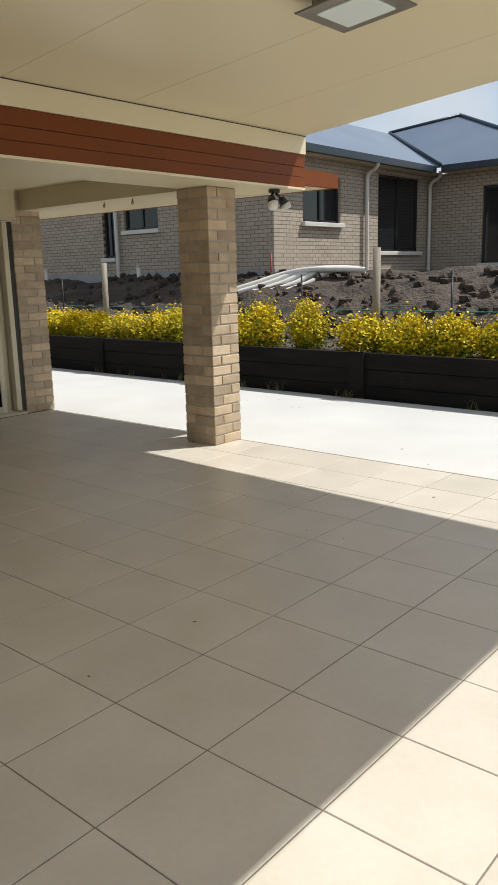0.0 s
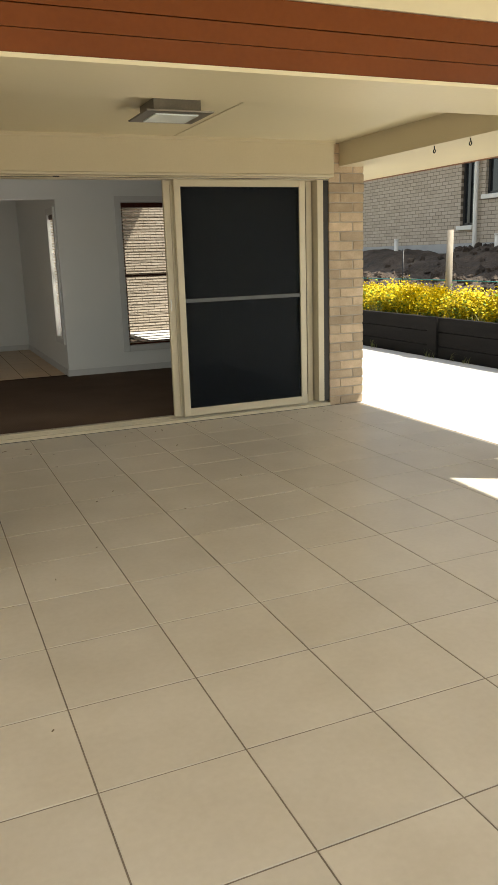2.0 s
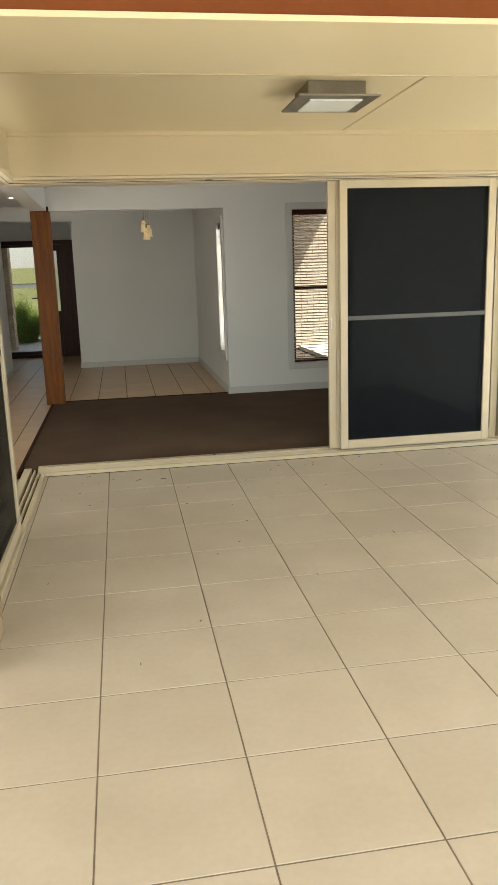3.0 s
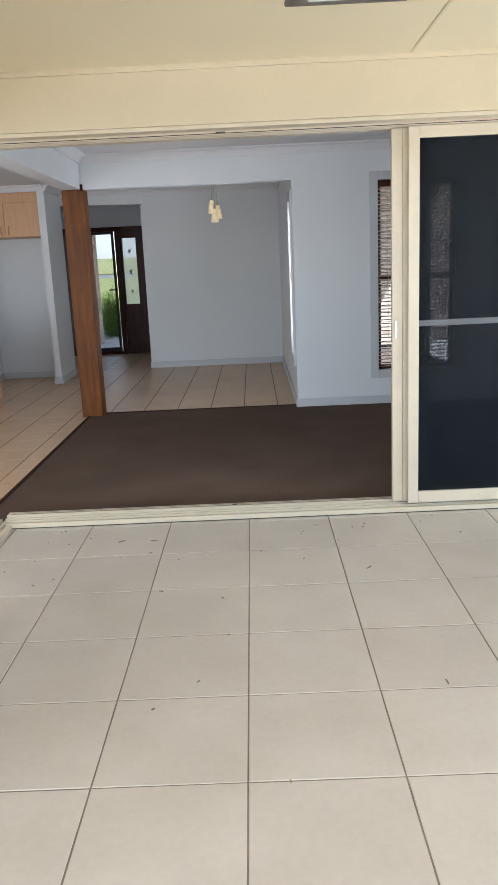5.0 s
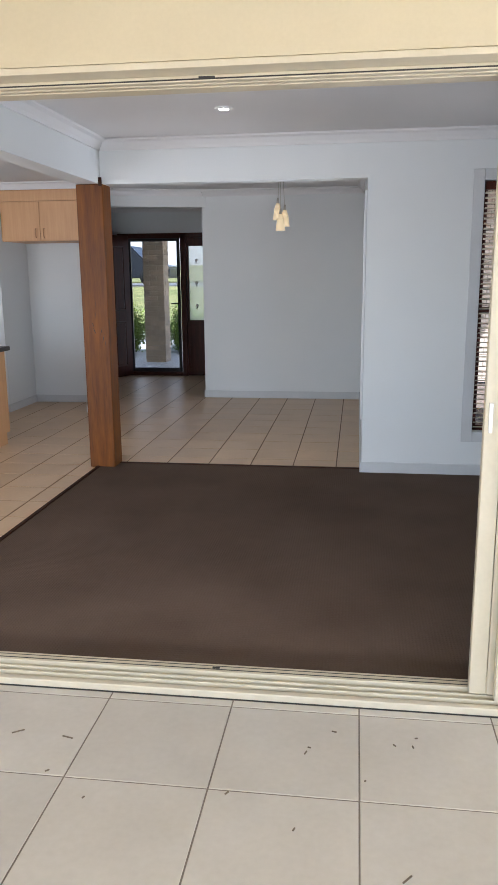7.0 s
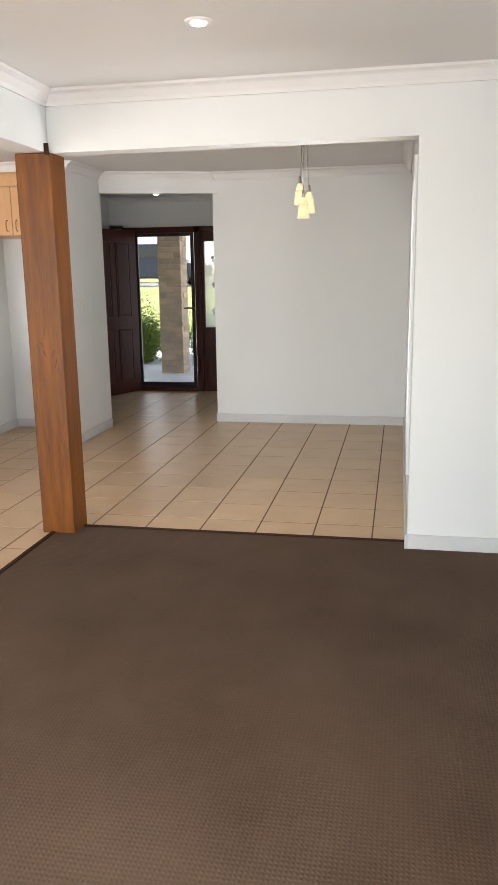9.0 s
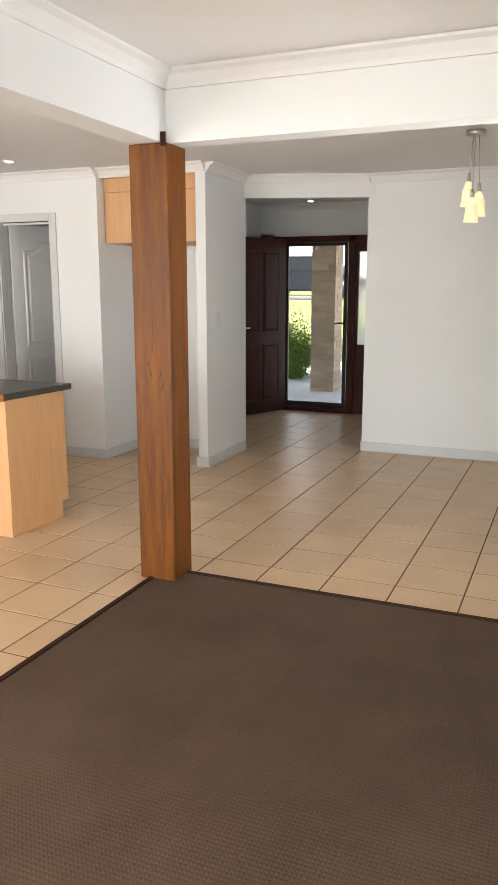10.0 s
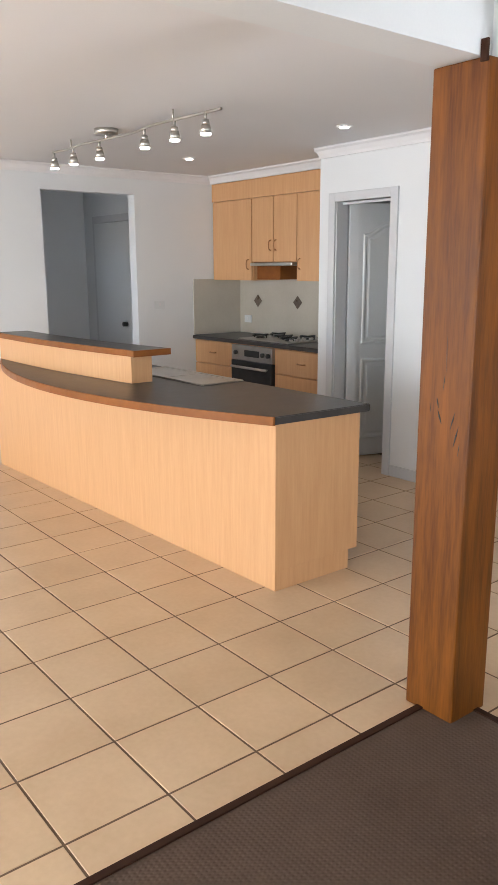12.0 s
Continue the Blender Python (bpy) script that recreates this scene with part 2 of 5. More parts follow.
def add_box(bm, x0, x1, y0, y1, z0, z1, bevel=0.0, turn=None):
    made = bmesh.ops.create_cube(bm, size=1)["verts"]
    bmesh.ops.scale(bm, vec=(x1 - x0, y1 - y0, z1 - z0), verts=made)
    bmesh.ops.translate(bm, vec=((x0 + x1) / 2, (y0 + y1) / 2, (z0 + z1) / 2), verts=made)
    if turn is not None:
        bmesh.ops.transform(bm, matrix=turn, verts=made)
    if bevel:
        edges = list({e for v in made for e in v.link_edges})
        bmesh.ops.bevel(bm, geom=edges, offset=bevel, segments=2, affect="EDGES", profile=0.5)


def boxes(name, mat, *spans, bevel=0.0, parent=None):
    """One mesh of one or more boxes (x0, x1, y0, y1, z0, z1)."""
    bm = bmesh.new()
    for s in spans:
        add_box(bm, *s, bevel=bevel)
    ob = new(name, mesh_of(name, bm, mat))
    ob.parent = parent
    return ob


def empty(name, at=(0, 0, 0)):
    ob = new(name)
    ob.location = at
    ob.empty_display_size = 0.1
    return ob


def structure(ob, label, category):
    return tagged(ob, label, category, kind="structure")


def rod(bm, a, b, r0, r1=None, sides=12):
    a, b = Vector(a), Vector(b)
    r1 = r0 if r1 is None else r1
    m = Matrix.Translation((a + b) / 2) @ (b - a).to_track_quat("Z", "Y").to_matrix().to_4x4()
    bmesh.ops.create_cone(bm, cap_ends=True, segments=sides, radius1=r0, radius2=r1, depth=(b - a).length, matrix=m)


def rods(name, mat, items, parent=None, sides=12):
    bm = bmesh.new()
    for it in items:
        rod(bm, *it, sides=sides)
    ob = new(name, mesh_of(name, bm, mat, smooth=True))
    ob.parent = parent
    return ob


def prism(name, mat, outline, z0, z1, parent=None, bevel=0.0):
    """A flat plate of any outline (x, y), from z0 to z1."""
    bm = bmesh.new()
    face = bm.faces.new([bm.verts.new((x, y, z0)) for x, y in outline])
    up = bmesh.ops.extrude_face_region(bm, geom=[face])["geom"]
    bmesh.ops.translate(bm, vec=(0, 0, z1 - z0), verts=[v for v in up if isinstance(v, bmesh.types.BMVert)])
    bmesh.ops.recalc_face_normals(bm, faces=bm.faces)
    if bevel:
        bmesh.ops.bevel(bm, geom=list(bm.edges), offset=bevel, segments=2, affect="EDGES")
    ob = new(name, mesh_of(name, bm, mat))
    ob.parent = parent
    return ob


def tube(name, mat, points, radius, parent=None):
    cu = bpy.data.curves.new(name, "CURVE")
    cu.dimensions, cu.bevel_depth, cu.bevel_resolution = "3D", radius, 3
    sp = cu.splines.new("NURBS")
    sp.points.add(len(points) - 1)
    for p, q in zip(sp.points, points):
        p.co = (*q, 1)
    sp.use_endpoint_u, sp.order_u = True, 3
    cu.materials.append(mat)
    ob = new(name, cu)
    ob.parent = parent
    return ob


# ---- the setting ----
FI = 0.04      # indoor floor level
CH = 2.45      # indoor ceiling level


def ground_height(x, y):
    if x < 4.6:
        return -0.08
    k = min(1.0, max(0.0, (x - 5.6) / 4.2))
    k = k * k * (3 - 2 * k)
    rough = noise.noise((x * 0.8, y * 0.8, 0.3)) * 0.16 + noise.noise((x * 2.6, y * 2.6, 1.7)) * 0.10
    return 0.48 + k * 0.92 + rough * min(1.0, max(0.0, (x - 5.4) / 1.2))


def build_ground():
    xs = [-600, -60, -12, 0, 4.55, 4.65] + [4.65 + 0.16 * i for i in range(1, 40)] + [12, 14, 18, 26, 60, 600]
    ys = [-600, -60, -16] + [-9 + 0.22 * i for i in range(0, 110)] + [18, 30, 60, 600]
    bm = bmesh.new()
    grid = [[bm.verts.new((x, y, ground_height(x, y))) for y in ys] for x in xs]
    for i in range(len(xs) - 1):
        for j in range(len(ys) - 1):
            bm.faces.new((grid[i][j], grid[i + 1][j], grid[i + 1][j + 1], grid[i][j + 1]))
    structure(new("ground", mesh_of("ground", bm, M_SOIL)), "dark bare clay soil, lumpy and sloping up to the next house", "ground")


build_ground()
# second span is out of view, added to bounce sunlight under the roof
structure(boxes("concrete_slab", M_CONCRETE, (1.83, 4.36, -16, 3.4, -0.07, -0.004), (-10, 1.83, -16, -12.003, -0.07, -0.004), (1.75, 4.36, 3.4, 12, -0.07, -0.004)), "pale new concrete slab between the patio and the retaining wall, with an unseen strip added south to bounce light", "concrete")
structure(boxes("patio_floor", M_GROUT_OUT, (-8.0, 1.82, -12.0, 0.1, -0.07, -0.002)), "dark grout bed of the tiled patio", "floor")
structure(boxes("floor", M_GROUT_IN, (-8.5, -2.47, -2.7, 9.4, -0.05, FI - 0.002), (-2.47, -0.35, 3.335, 9.4, -0.05, FI - 0.002)), "brown grout bed of the tiled indoor floor", "floor")
structure(boxes("carpet", M_CARPET, (-2.445, 1.6, 0.248, 3.335, -0.05, FI + 0.006)), "dark brown looped carpet in the sitting room", "carpet")
structure(boxes("carpet_edging", M_STRIP, (-2.47, -2.445, 0.1, 3.36, -0.05, FI + 0.012), (-2.445, -0.43, 3.335, 3.36, -0.05, FI + 0.012)), "narrow dark timber strip along the carpet", "trim")

# house walls
structure(boxes("wall_north", M_CREAM, (-2.42, 1.49, 0.005, 0.25, 2.12, 2.6)), "cream painted lintel above the sliding doors", "wall")
structure(boxes("wall_side", M_CREAM, (-2.42, -2.31, -2.51, 0.005, 2.12, 2.6)), "cream painted lintel above the side sliding door", "wall")
# wall out of view; its wide opening is added to let daylight in
structure(boxes("wall_patio_west", M_CREAM, (-2.42, -2.3, -2.8, -2.52, 0, 2.6), (-4.0, -2.42, -2.8, -2.68, 0, 2.6), (-8.6, -6.5, -2.8, -2.68, 0, 2.6), (-6.5, -4.0, -2.8, -2.68, 0, 0.35), (-6.5, -4.0, -2.8, -2.68, 2.25, 2.6)), "plain unseen outer wall of the living room with an opening added for daylight", "wall")
structure(boxes("wall_window", M_WHITE, (-0.43, 0.355, 3.25, 3.385, 0, CH), (1.075, 1.75, 3.25, 3.385, 0, CH), (0.355, 1.075, 3.25, 3.385, 0, 0.37), (0.355, 1.075, 3.25, 3.385, 2.11, CH)), "white painted wall with a tall narrow window", "wall")
structure(boxes("wall_sitting_east", M_WHITE, (1.6, 1.75, 0.46, 3.25, 0, CH)), "white painted side wall of the sitting room", "wall")
structure(boxes("wall_dining_east", M_WHITE, (-0.43, -0.3, 3.385, 3.42, 0, CH), (-0.43, -0.3, 3.82, 6.83, 0, CH), (-0.43, -0.3, 3.42, 3.82, 0, 0.5), (-0.43, -0.3, 3.42, 3.82, 2.0, CH)), "white painted dining wall with a narrow window", "wall")
structure(boxes("wall_dining_back", M_WHITE, (-2.29, -0.43, 6.71, 6.83, 0, CH), (-2.29, -2.17, 6.83, 8.75, 0, CH)), "white painted dining wall ending at the hall", "wall")
structure(boxes("wall_nib", M_WHITE, (-3.37, -3.285, 5.56, 6.35, 0, CH), (-4.24, -3.37, 6.22, 6.34, 0, CH)), "white painted nib wall beside the fridge recess", "wall")
hall_head = prism("wall_hall_lintel", M_WHITE, [(-3.36, 6.30), (-2.24, 6.706), (-2.24, 6.82), (-3.36, 6.42)], 2.258, CH)
structure(hall_head, "white painted lintel above the hall opening", "wall")
structure(boxes("wall_pantry", M_WHITE, (-5.45, -5.275, 5.50, 5.62, 0, CH), (-4.71, -4.24, 5.50, 5.62, 0, CH), (-5.275, -4.71, 5.50, 5.62, 2.06, CH), (-5.45, -5.35, 5.62, 6.25, 0, CH), (-4.36, -4.24, 5.62, 6.25, 0, CH)), "white painted pantry wall with a doorway", "wall")
structure(boxes("wall_kitchen_back", M_WHITE, (-7.57, -5.35, 6.25, 6.37, 0, CH), (-5.35, -4.24, 7.2, 7.32, 0, CH), (-5.47, -5.35, 6.37, 7.32, 0, CH), (-4.36, -4.24, 6.25, 7.32, 0, CH)), "white painted kitchen wall behind the cooktop", "wall")
structure(boxes("wall_west", M_WHITE, (-7.57, -7.45, -2.68, 4.09, 0, CH), (-7.57, -7.45, 5.01, 6.25, 0, CH), (-7.57, -7.45, 4.09, 5.01, 2.24, CH)), "white painted living room wall with a tall hall opening", "wall")
# the gap in the far wall is invented, to brighten the dark hall
structure(boxes("wall_back_hall", M_WHITE, (-9.2, -9.08, 3.0, 3.5, 0, CH), (-9.2, -9.08, 4.1, 7.0, 0, CH), (-9.2, -9.08, 3.5, 4.1, 0, 1.5), (-9.2, -9.08, 3.5, 4.1, 2.0, CH), (-9.08, -7.57, 5.3, 5.42, 0, CH), (-9.08, -7.57, 3.0, 3.12, 0, CH)), "white painted walls of the back hall", "wall")
structure(boxes("wall_entry", M_WHITE, (-4.24, -4.12, 6.25, 8.75, 0, CH), (-4.12, -2.15, 8.75, 8.87, 2.075, CH), (-4.24, -3.93, 8.75, 8.87, 0, 2.12)), "white painted walls of the entry hall", "wall")
structure(boxes("floor_back_hall", M_TILE_IN, (-9.2, -7.57, 3.0, 5.4, -0.05, FI)), "beige tiled back hall floor", "floor")
structure(boxes("ceiling", M_CEIL, (-9.2, 1.75, 0.25, 3.385, CH, CH + 0.12), (-9.2, -2.42, -2.8, 0.25, CH, CH + 0.12), (-9.2, -0.3, 3.385, 8.87, CH, CH + 0.12)), "matt white plaster ceiling", "ceiling")
structure(boxes("beam_back", M_WHITE, (-2.51, -0.43, 3.25, 3.375, 2.147, CH)), "white plastered dropped beam over the dining opening", "beam")
structure(boxes("beam_left", M_WHITE, (-2.51, -2.35, 0.25, 3.25, 2.147, CH)), "white plastered dropped beam over the carpet edge", "beam")


def cornice(name, *runs):
    """Coved cornice: each run (x0, y0, x1, y1, nx, ny) lies on a wall line, facing (nx, ny)."""
    bm = bmesh.new()
    prof = [(0.0, -0.075), (0.012, -0.075), (0.02, -0.055), (0.045, -0.025), (0.07, -0.014), (0.075, -0.002), (0.0, -0.002)]
    for x0, y0, x1, y1, nx, ny in runs:
        ends = [[bm.verts.new((x + nx * d, y + ny * d, CH + h)) for d, h in prof] for x, y in ((x0, y0), (x1, y1))]
        k = len(prof)
        for i in range(k):
            bm.faces.new((ends[0][i], ends[0][(i + 1) % k], ends[1][(i + 1) % k], ends[1][i]))
        bm.faces.new(ends[0])
        bm.faces.new(ends[1][::-1])
    bmesh.ops.recalc_face_normals(bm, faces=bm.faces)
    structure(new(name, mesh_of(name, bm, M_CEIL)), "white coved plaster cornice", "cornice")


cornice("cornice", (-2.35, 3.25, 1.6, 3.25, 0, -1), (-2.35, 0.25, -2.35, 3.25, 1, 0), (-2.29, 6.71, -0.43, 6.71, 0, -1), (-0.43, 3.385, -0.43, 6.71, -1, 0),
        (-3.285, 5.56, -3.285, 6.33, 1, 0), (-4.24, 5.56, -3.285, 5.56, 0, -1), (-5.45, 5.50, -4.24, 5.50, 0, -1), (-5.45, 5.50, -5.45, 6.25, -1, 0),
        (-7.45, 5.88, -5.45, 5.88, 0, -1), (-7.45, -2.68, -7.45, 5.88, 1, 0), (1.6, 0.25, 1.6, 3.23, -1, 0), (-3.34, 6.307, -2.27, 6.695, -0.34, -0.94),
        (-2.51, 0.25, -2.51, 3.375, -1, 0), (-2.51, 3.375, -0.43, 3.375, 0, 1), (-4.12, 8.75, -2.29, 8.75, 0, -1))


def skirting():
    h, d = 0.085, 0.014
    spans = [(-0.43, 1.6, 3.25 - d, 3.25), (-0.43 - d, -0.43, 3.25 - d, 6.71), (-2.29, -0.43 - d, 6.71 - d, 6.71), (-3.285, -3.285 + d, 5.56, 6.33), (-3.37 - d, -3.285 + d, 5.56 - d, 5.56),
             (-3.37 - d, -3.37, 5.56, 6.22), (-4.24, -3.37 - d, 6.22 - d, 6.22), (-4.24, -4.24 + d, 5.50, 6.22), (-4.645, -4.24 + d, 5.50 - d, 5.50), (-7.45, -7.45 + d, -2.68, 4.10), (-7.45, -7.45 + d, 5.02, 5.62),
             (-4.12, -4.12 + d, 6.35, 8.75), (-2.29 - d, -2.29, 6.71, 8.75)]
    structure(boxes("baseboard", M_TRIM, *[(a, b, c, e, FI, FI + h) for a, b, c, e in spans], bevel=0.004), "pale grey painted skirting boards", "baseboard")


skirting()

# patio eaves, fascia and roof
structure(boxes("ceiling_alcove", M_SHEET, (-2.42, 1.6, -2.47, 0.13, 2.4, 2.46)), "cream painted sheet ceiling of the covered alcove", "ceiling")
structure(boxes("cover_strip", M_CREAM, (-2.3, 1.5, -0.012, 0.004, 2.375, 2.4), (-0.006, 0.006, -1.57, -0.02, 2.3955, 2.4), (0.444, 0.456, -2.44, -1.59, 2.3955, 2.4), (-2.3, 1.59, -1.59, -1.57, 2.394, 2.4)), "thin cream cover strips on the alcove ceiling", "trim")
structure(boxes("beam_eave", M_SHEET, (-8.0, 2.4, -3.07, -2.47, 2.2, 2.6)), "cream lined eave soffit and boxed front beam", "beam")
structure(boxes("beam_alcove", M_CREAM, (1.60, 1.83, -2.47, 0.12, 2.2, 2.6), (1.83, 2.95, -2.47, 6.0, 2.25, 2.3), (2.402, 2.95, -2.98, -2.47, 2.25, 2.3)), "cream painted beam from the pillar to the wall", "beam")
structure(boxes("fascia", M_FASCIA, (-8.0, 2.43, -3.1, -3.072, 2.215, 2.30), (-8.0, 2.43, -3.097, -3.072, 2.304, 2.385), (-8.0, 2.43, -3.1, -3.072, 2.389, 2.49), (2.43, 3.03, -3.05, -2.985, 2.25, 2.38), (2.955, 3.03, -2.985, 6.0, 2.25, 2.38)), "red-brown ribbed steel fascia board", "fascia")
structure(boxes("fascia_flashing", M_SHEET, (-8.0, 2.43, -3.106, -3.07, 2.195, 2.213), (-8.0, 2.43, -3.112, -3.06, 2.493, 2.65)), "cream flashing above and below the fascia", "trim")
# solid dark strip colours in the shadow line at the roof seam
structure(boxes("seam_strip", M_DARK, (-4.6, 2.43, -3.1145, -3.1125, 2.638, 2.645)), "thin dark strip put in for the shadow gap under the roof panels", "trim")
RS = 0.092     # fall of the patio roof


def roof_z(y):
    return 2.65 + RS * (-3.1 - y)


def patio_roof():
    bm = bmesh.new()
    ya, yb = -7.38, -3.05
    x = 2.43
    while x > -4.6:
        x0 = max(-4.6, x - 1.0)
        vs = [bm.verts.new(p) for p in ((x0 + 0.004, ya, roof_z(ya)), (x, ya, roof_z(ya)), (x, yb, roof_z(yb)), (x0 + 0.004, yb, roof_z(yb)))]
        f = bm.faces.new(vs)
        up = bmesh.ops.extrude_face_region(bm, geom=[f])["geom"]
        bmesh.ops.translate(bm, vec=(0, 0, 0.1), verts=[v for v in up if isinstance(v, bmesh.types.BMVert)])
        x = x0
    bmesh.ops.recalc_face_normals(bm, faces=bm.faces)
    structure(new("patio_roof", mesh_of("patio_roof", bm, M_SHEET)), "cream steel panel roof over the patio with fine joints", "roof")


patio_roof()
structure(boxes("house_roof", M_FASCIA, (-9.4, 2.4, -3.07, 9.6, 2.62, 2.72), (2.4, 2.95, -2.98, 6.0, 2.33, 2.40)), "brown roof of the house seen only from outside", "roof")


def brick_pier(name, x0, x1, y0, y1, z0, z1, label):
    """A pier of stretchers and headers, each brick a part, on a recessed mortar core."""
    top = empty(name, ((x0 + x1) / 2, (y0 + y1) / 2, z0))
    at = top.location
    core = boxes("mortar_core", M_MORTAR, (x0 + 0.007 - at.x, x1 - 0.007 - at.x, y0 + 0.007 - at.y, y1 - 0.007 - at.y, 0, z1 - z0), parent=top)
    tagged(core, "recessed pale mortar")
    w, d, j, hgt = x1 - x0, y1 - y0, 0.010, 0.076
    s = 0.11
    shapes = {}

    def piece(a0, a1, b0, b1, z):
        key = (round(a1 - a0, 3), round(b1 - b0, 3), random.randrange(3))
        if key not in shapes:
            bm = bmesh.new()
            add_box(bm, -key[0] / 2, key[0] / 2, -key[1] / 2, key[1] / 2, 0, hgt, bevel=0.0)
            for v in bm.verts:
                v.co += Vector([random.uniform(-0.0025, 0.0025) for _ in range(3)])
            bmesh.ops.bevel(bm, geom=list(bm.edges), offset=0.004, segments=1, affect="EDGES")
            shapes[key] = mesh_of("brick", bm, M_BRICK)
        ob = new("brick", shapes[key])
        ob.parent = top
        ob.location = ((a0 + a1) / 2 - at.x + random.uniform(-0.002, 0.002), (b0 + b1) / 2 - at.y + random.uniform(-0.002, 0.002), z - z0)

    n = int((z1 - z0) / 0.086 + 0.3)
    step = (z1 - z0) / n
    for i in range(n):
        z = z0 + i * step + 0.004
        if i % 2:
            piece(x0, x1 - s - j, y0, y0 + s, z)
            piece(x1 - s, x1, y0, y1 - s - j, z)
            piece(x0 + s + j, x1, y1 - s, y1, z)
            piece(x0, x0 + s, y0 + s + j, y1, z)
        else:
            piece(x0 + s + j, x1, y0, y0 + s, z)
            piece(x1 - s, x1, y0 + s + j, y1, z)
            piece(x0, x1 - s - j, y1 - s, y1, z)
            piece(x0, x0 + s, y0, y1 - s - j, z)
    return tagged(top, label, "brick pillar", kind="structure")


brick_pier("patio_pillar", 1.48, 1.83, -2.8, -2.44, 0, 2.2, "square pillar of tan bricks at the patio corner")
brick_pier("wall_pier", 1.492, 1.86, 0.10, 0.44, 0, 2.4, "pier of tan bricks beside the sliding door")
brick_pier("wall_pier", -2.56, -2.21, -2.87, -2.51, 0, 2.2, "pier of tan bricks at the end of the side door")

# ---- sliding doors ----


def leaf(name, w, h, mid, mat, label, group):
    """A sliding leaf standing at its own origin, along +x, with stiles, rails and one infill."""
    top = empty(name)
    st, dp = 0.058, 0.034
    boxes("stile", M_FRAME, (0, st, 0, dp, 0, h), bevel=0.003, parent=top)
    boxes("stile", M_FRAME, (w - st, w, 0, dp, 0, h), bevel=0.003, parent=top)
    boxes("rail", M_FRAME, (st, w - st, 0.002, dp - 0.002, 0, st + 0.01), (st, w - st, 0.002, dp - 0.002, h - st, h), bevel=0.003, parent=top)
    boxes("mid_rail", M_RAILGREY if mat is M_MESH else M_FRAME, *([(st, w - st, 0.006, dp - 0.006, mid - 0.016, mid + 0.016)] if mid else [(st, w - st, 0.012, dp - 0.014, h - st - 0.004, h - st)]), bevel=0.002, parent=top)
    pane = boxes("mesh_panel" if mat is M_MESH else "glass_pane", mat, (st, w - st, dp / 2 - 0.002, dp / 2 + 0.002, st, h - st), parent=top)
    pane.visible_shadow = False
    return tagged(top, label, "sliding door", group)


def sliding_doors():
    trk = structure(boxes("door_1", M_FRAME, (-2.33, 1.49, 0.088, 0.115, 0.0, 0.03), (-2.33, 1.49, 0.132, 0.142, 0, 0.036), (-2.33, 1.49, 0.160, 0.170, 0, 0.04), (-2.33, 1.49, 0.190, 0.248, 0, 0.05),
                          (-2.33, 1.49, 0.0, 0.118, 2.098, 2.118), (-2.33, 1.49, 0.088, 0.118, 2.08, 2.098), (-2.33, 1.49, 0.134, 0.16, 2.08, 2.118), (-2.33, 1.49, 0.176, 0.248, 2.08, 2.118), (1.375, 1.435, 0.105, 0.245, 0.05, 2.08), bevel=0.003),
                    "cream aluminium sliding door frame with open tracks", "door frame")
    # dark solid strips draw the shade of grooves, head line and jamb gap
    boxes("track_recess", M_DARK, (-2.3, 1.42, 0.204, 0.209, 0.048, 0.0508), (-2.3, 1.42, 0.228, 0.232, 0.048, 0.0508), (-2.33, 1.49, 0.0855, 0.0875, 0.0, 0.004), (-2.33, 1.49, 0.1, 0.24, 0.002, 0.012), (-2.33, 1.49, 0.118, 0.24, 2.108, 2.1165), (-2.33, 1.49, 0.0862, 0.0878, 2.084, 2.088), (1.4355, 1.49, 0.112, 0.22, 0.05, 2.08), parent=trk)
    for x in (-1.0, 0.35):
        boxes("drain_slot", M_DARK, (x, x + 0.028, 0.2115, 0.224, 0.048, 0.0512), parent=trk)
    boxes("drain_slot", M_DARK, (-0.98, -0.93, 0.085, 0.0875, 2.085, 2.093), parent=trk)
    trk2 = structure(boxes("door_2", M_FRAME, (-2.30, -2.27, -2.51, 0.087, 0.0, 0.028), (-2.326, -2.314, -2.51, 0.13, 0, 0.036), (-2.356, -2.344, -2.51, 0.16, 0, 0.042), (-2.43, -2.376, -2.51, 0.189, 0, 0.05),
                           (-2.322, -2.288, -2.51, 0.0, 2.08, 2.118), (-2.36, -2.334, -2.51, 0.13, 2.08, 2.118), (-2.43, -2.372, -2.51, 0.17, 2.08, 2.118), bevel=0.003),
                     "cream aluminium frame of the side sliding door", "door frame")
    # dark strips again draw the shade inside the side tracks
    boxes("track_recess", M_DARK, (-2.42, -2.3, -2.51, 0.0, 0.002, 0.012), (-2.42, -2.3, -2.51, 0.0, 2.108, 2.1165), parent=trk2)
    a = leaf("screen_door", 1.235, 2.028, 1.02, M_MESH, "cream framed sliding screen with dark insect mesh", "sliding leaves of the corner doors")
    a.matrix_world = pose(0.012, 0.101, 0.05)
    b = leaf("glass_door", 1.30, 2.028, 0, M_GLASS, "cream framed glass sliding leaf stacked behind the screen", "sliding leaves of the corner doors")
    b.matrix_world = pose(-0.068, 0.148, 0.05)
    boxes("interlock", M_FRAME, (0.06, 0.092, 0.0, 0.03, 0.0, 2.028), bevel=0.002, parent=b)
    c = copy_thing(b, pose(0.06, 0.192, 0.05))
    boxes("door_lock", M_STEEL, (0.012, 0.026, -0.006, -0.0005, 0.94, 1.04), bevel=0.002, parent=b)
    d = copy_thing(a, pose(-2.275, -2.53, 0.05, 0, 0, 90))
    copy_thing(b, pose(-2.322, -2.51, 0.05, 0, 0, 90))
    return c, d


sliding_doors()

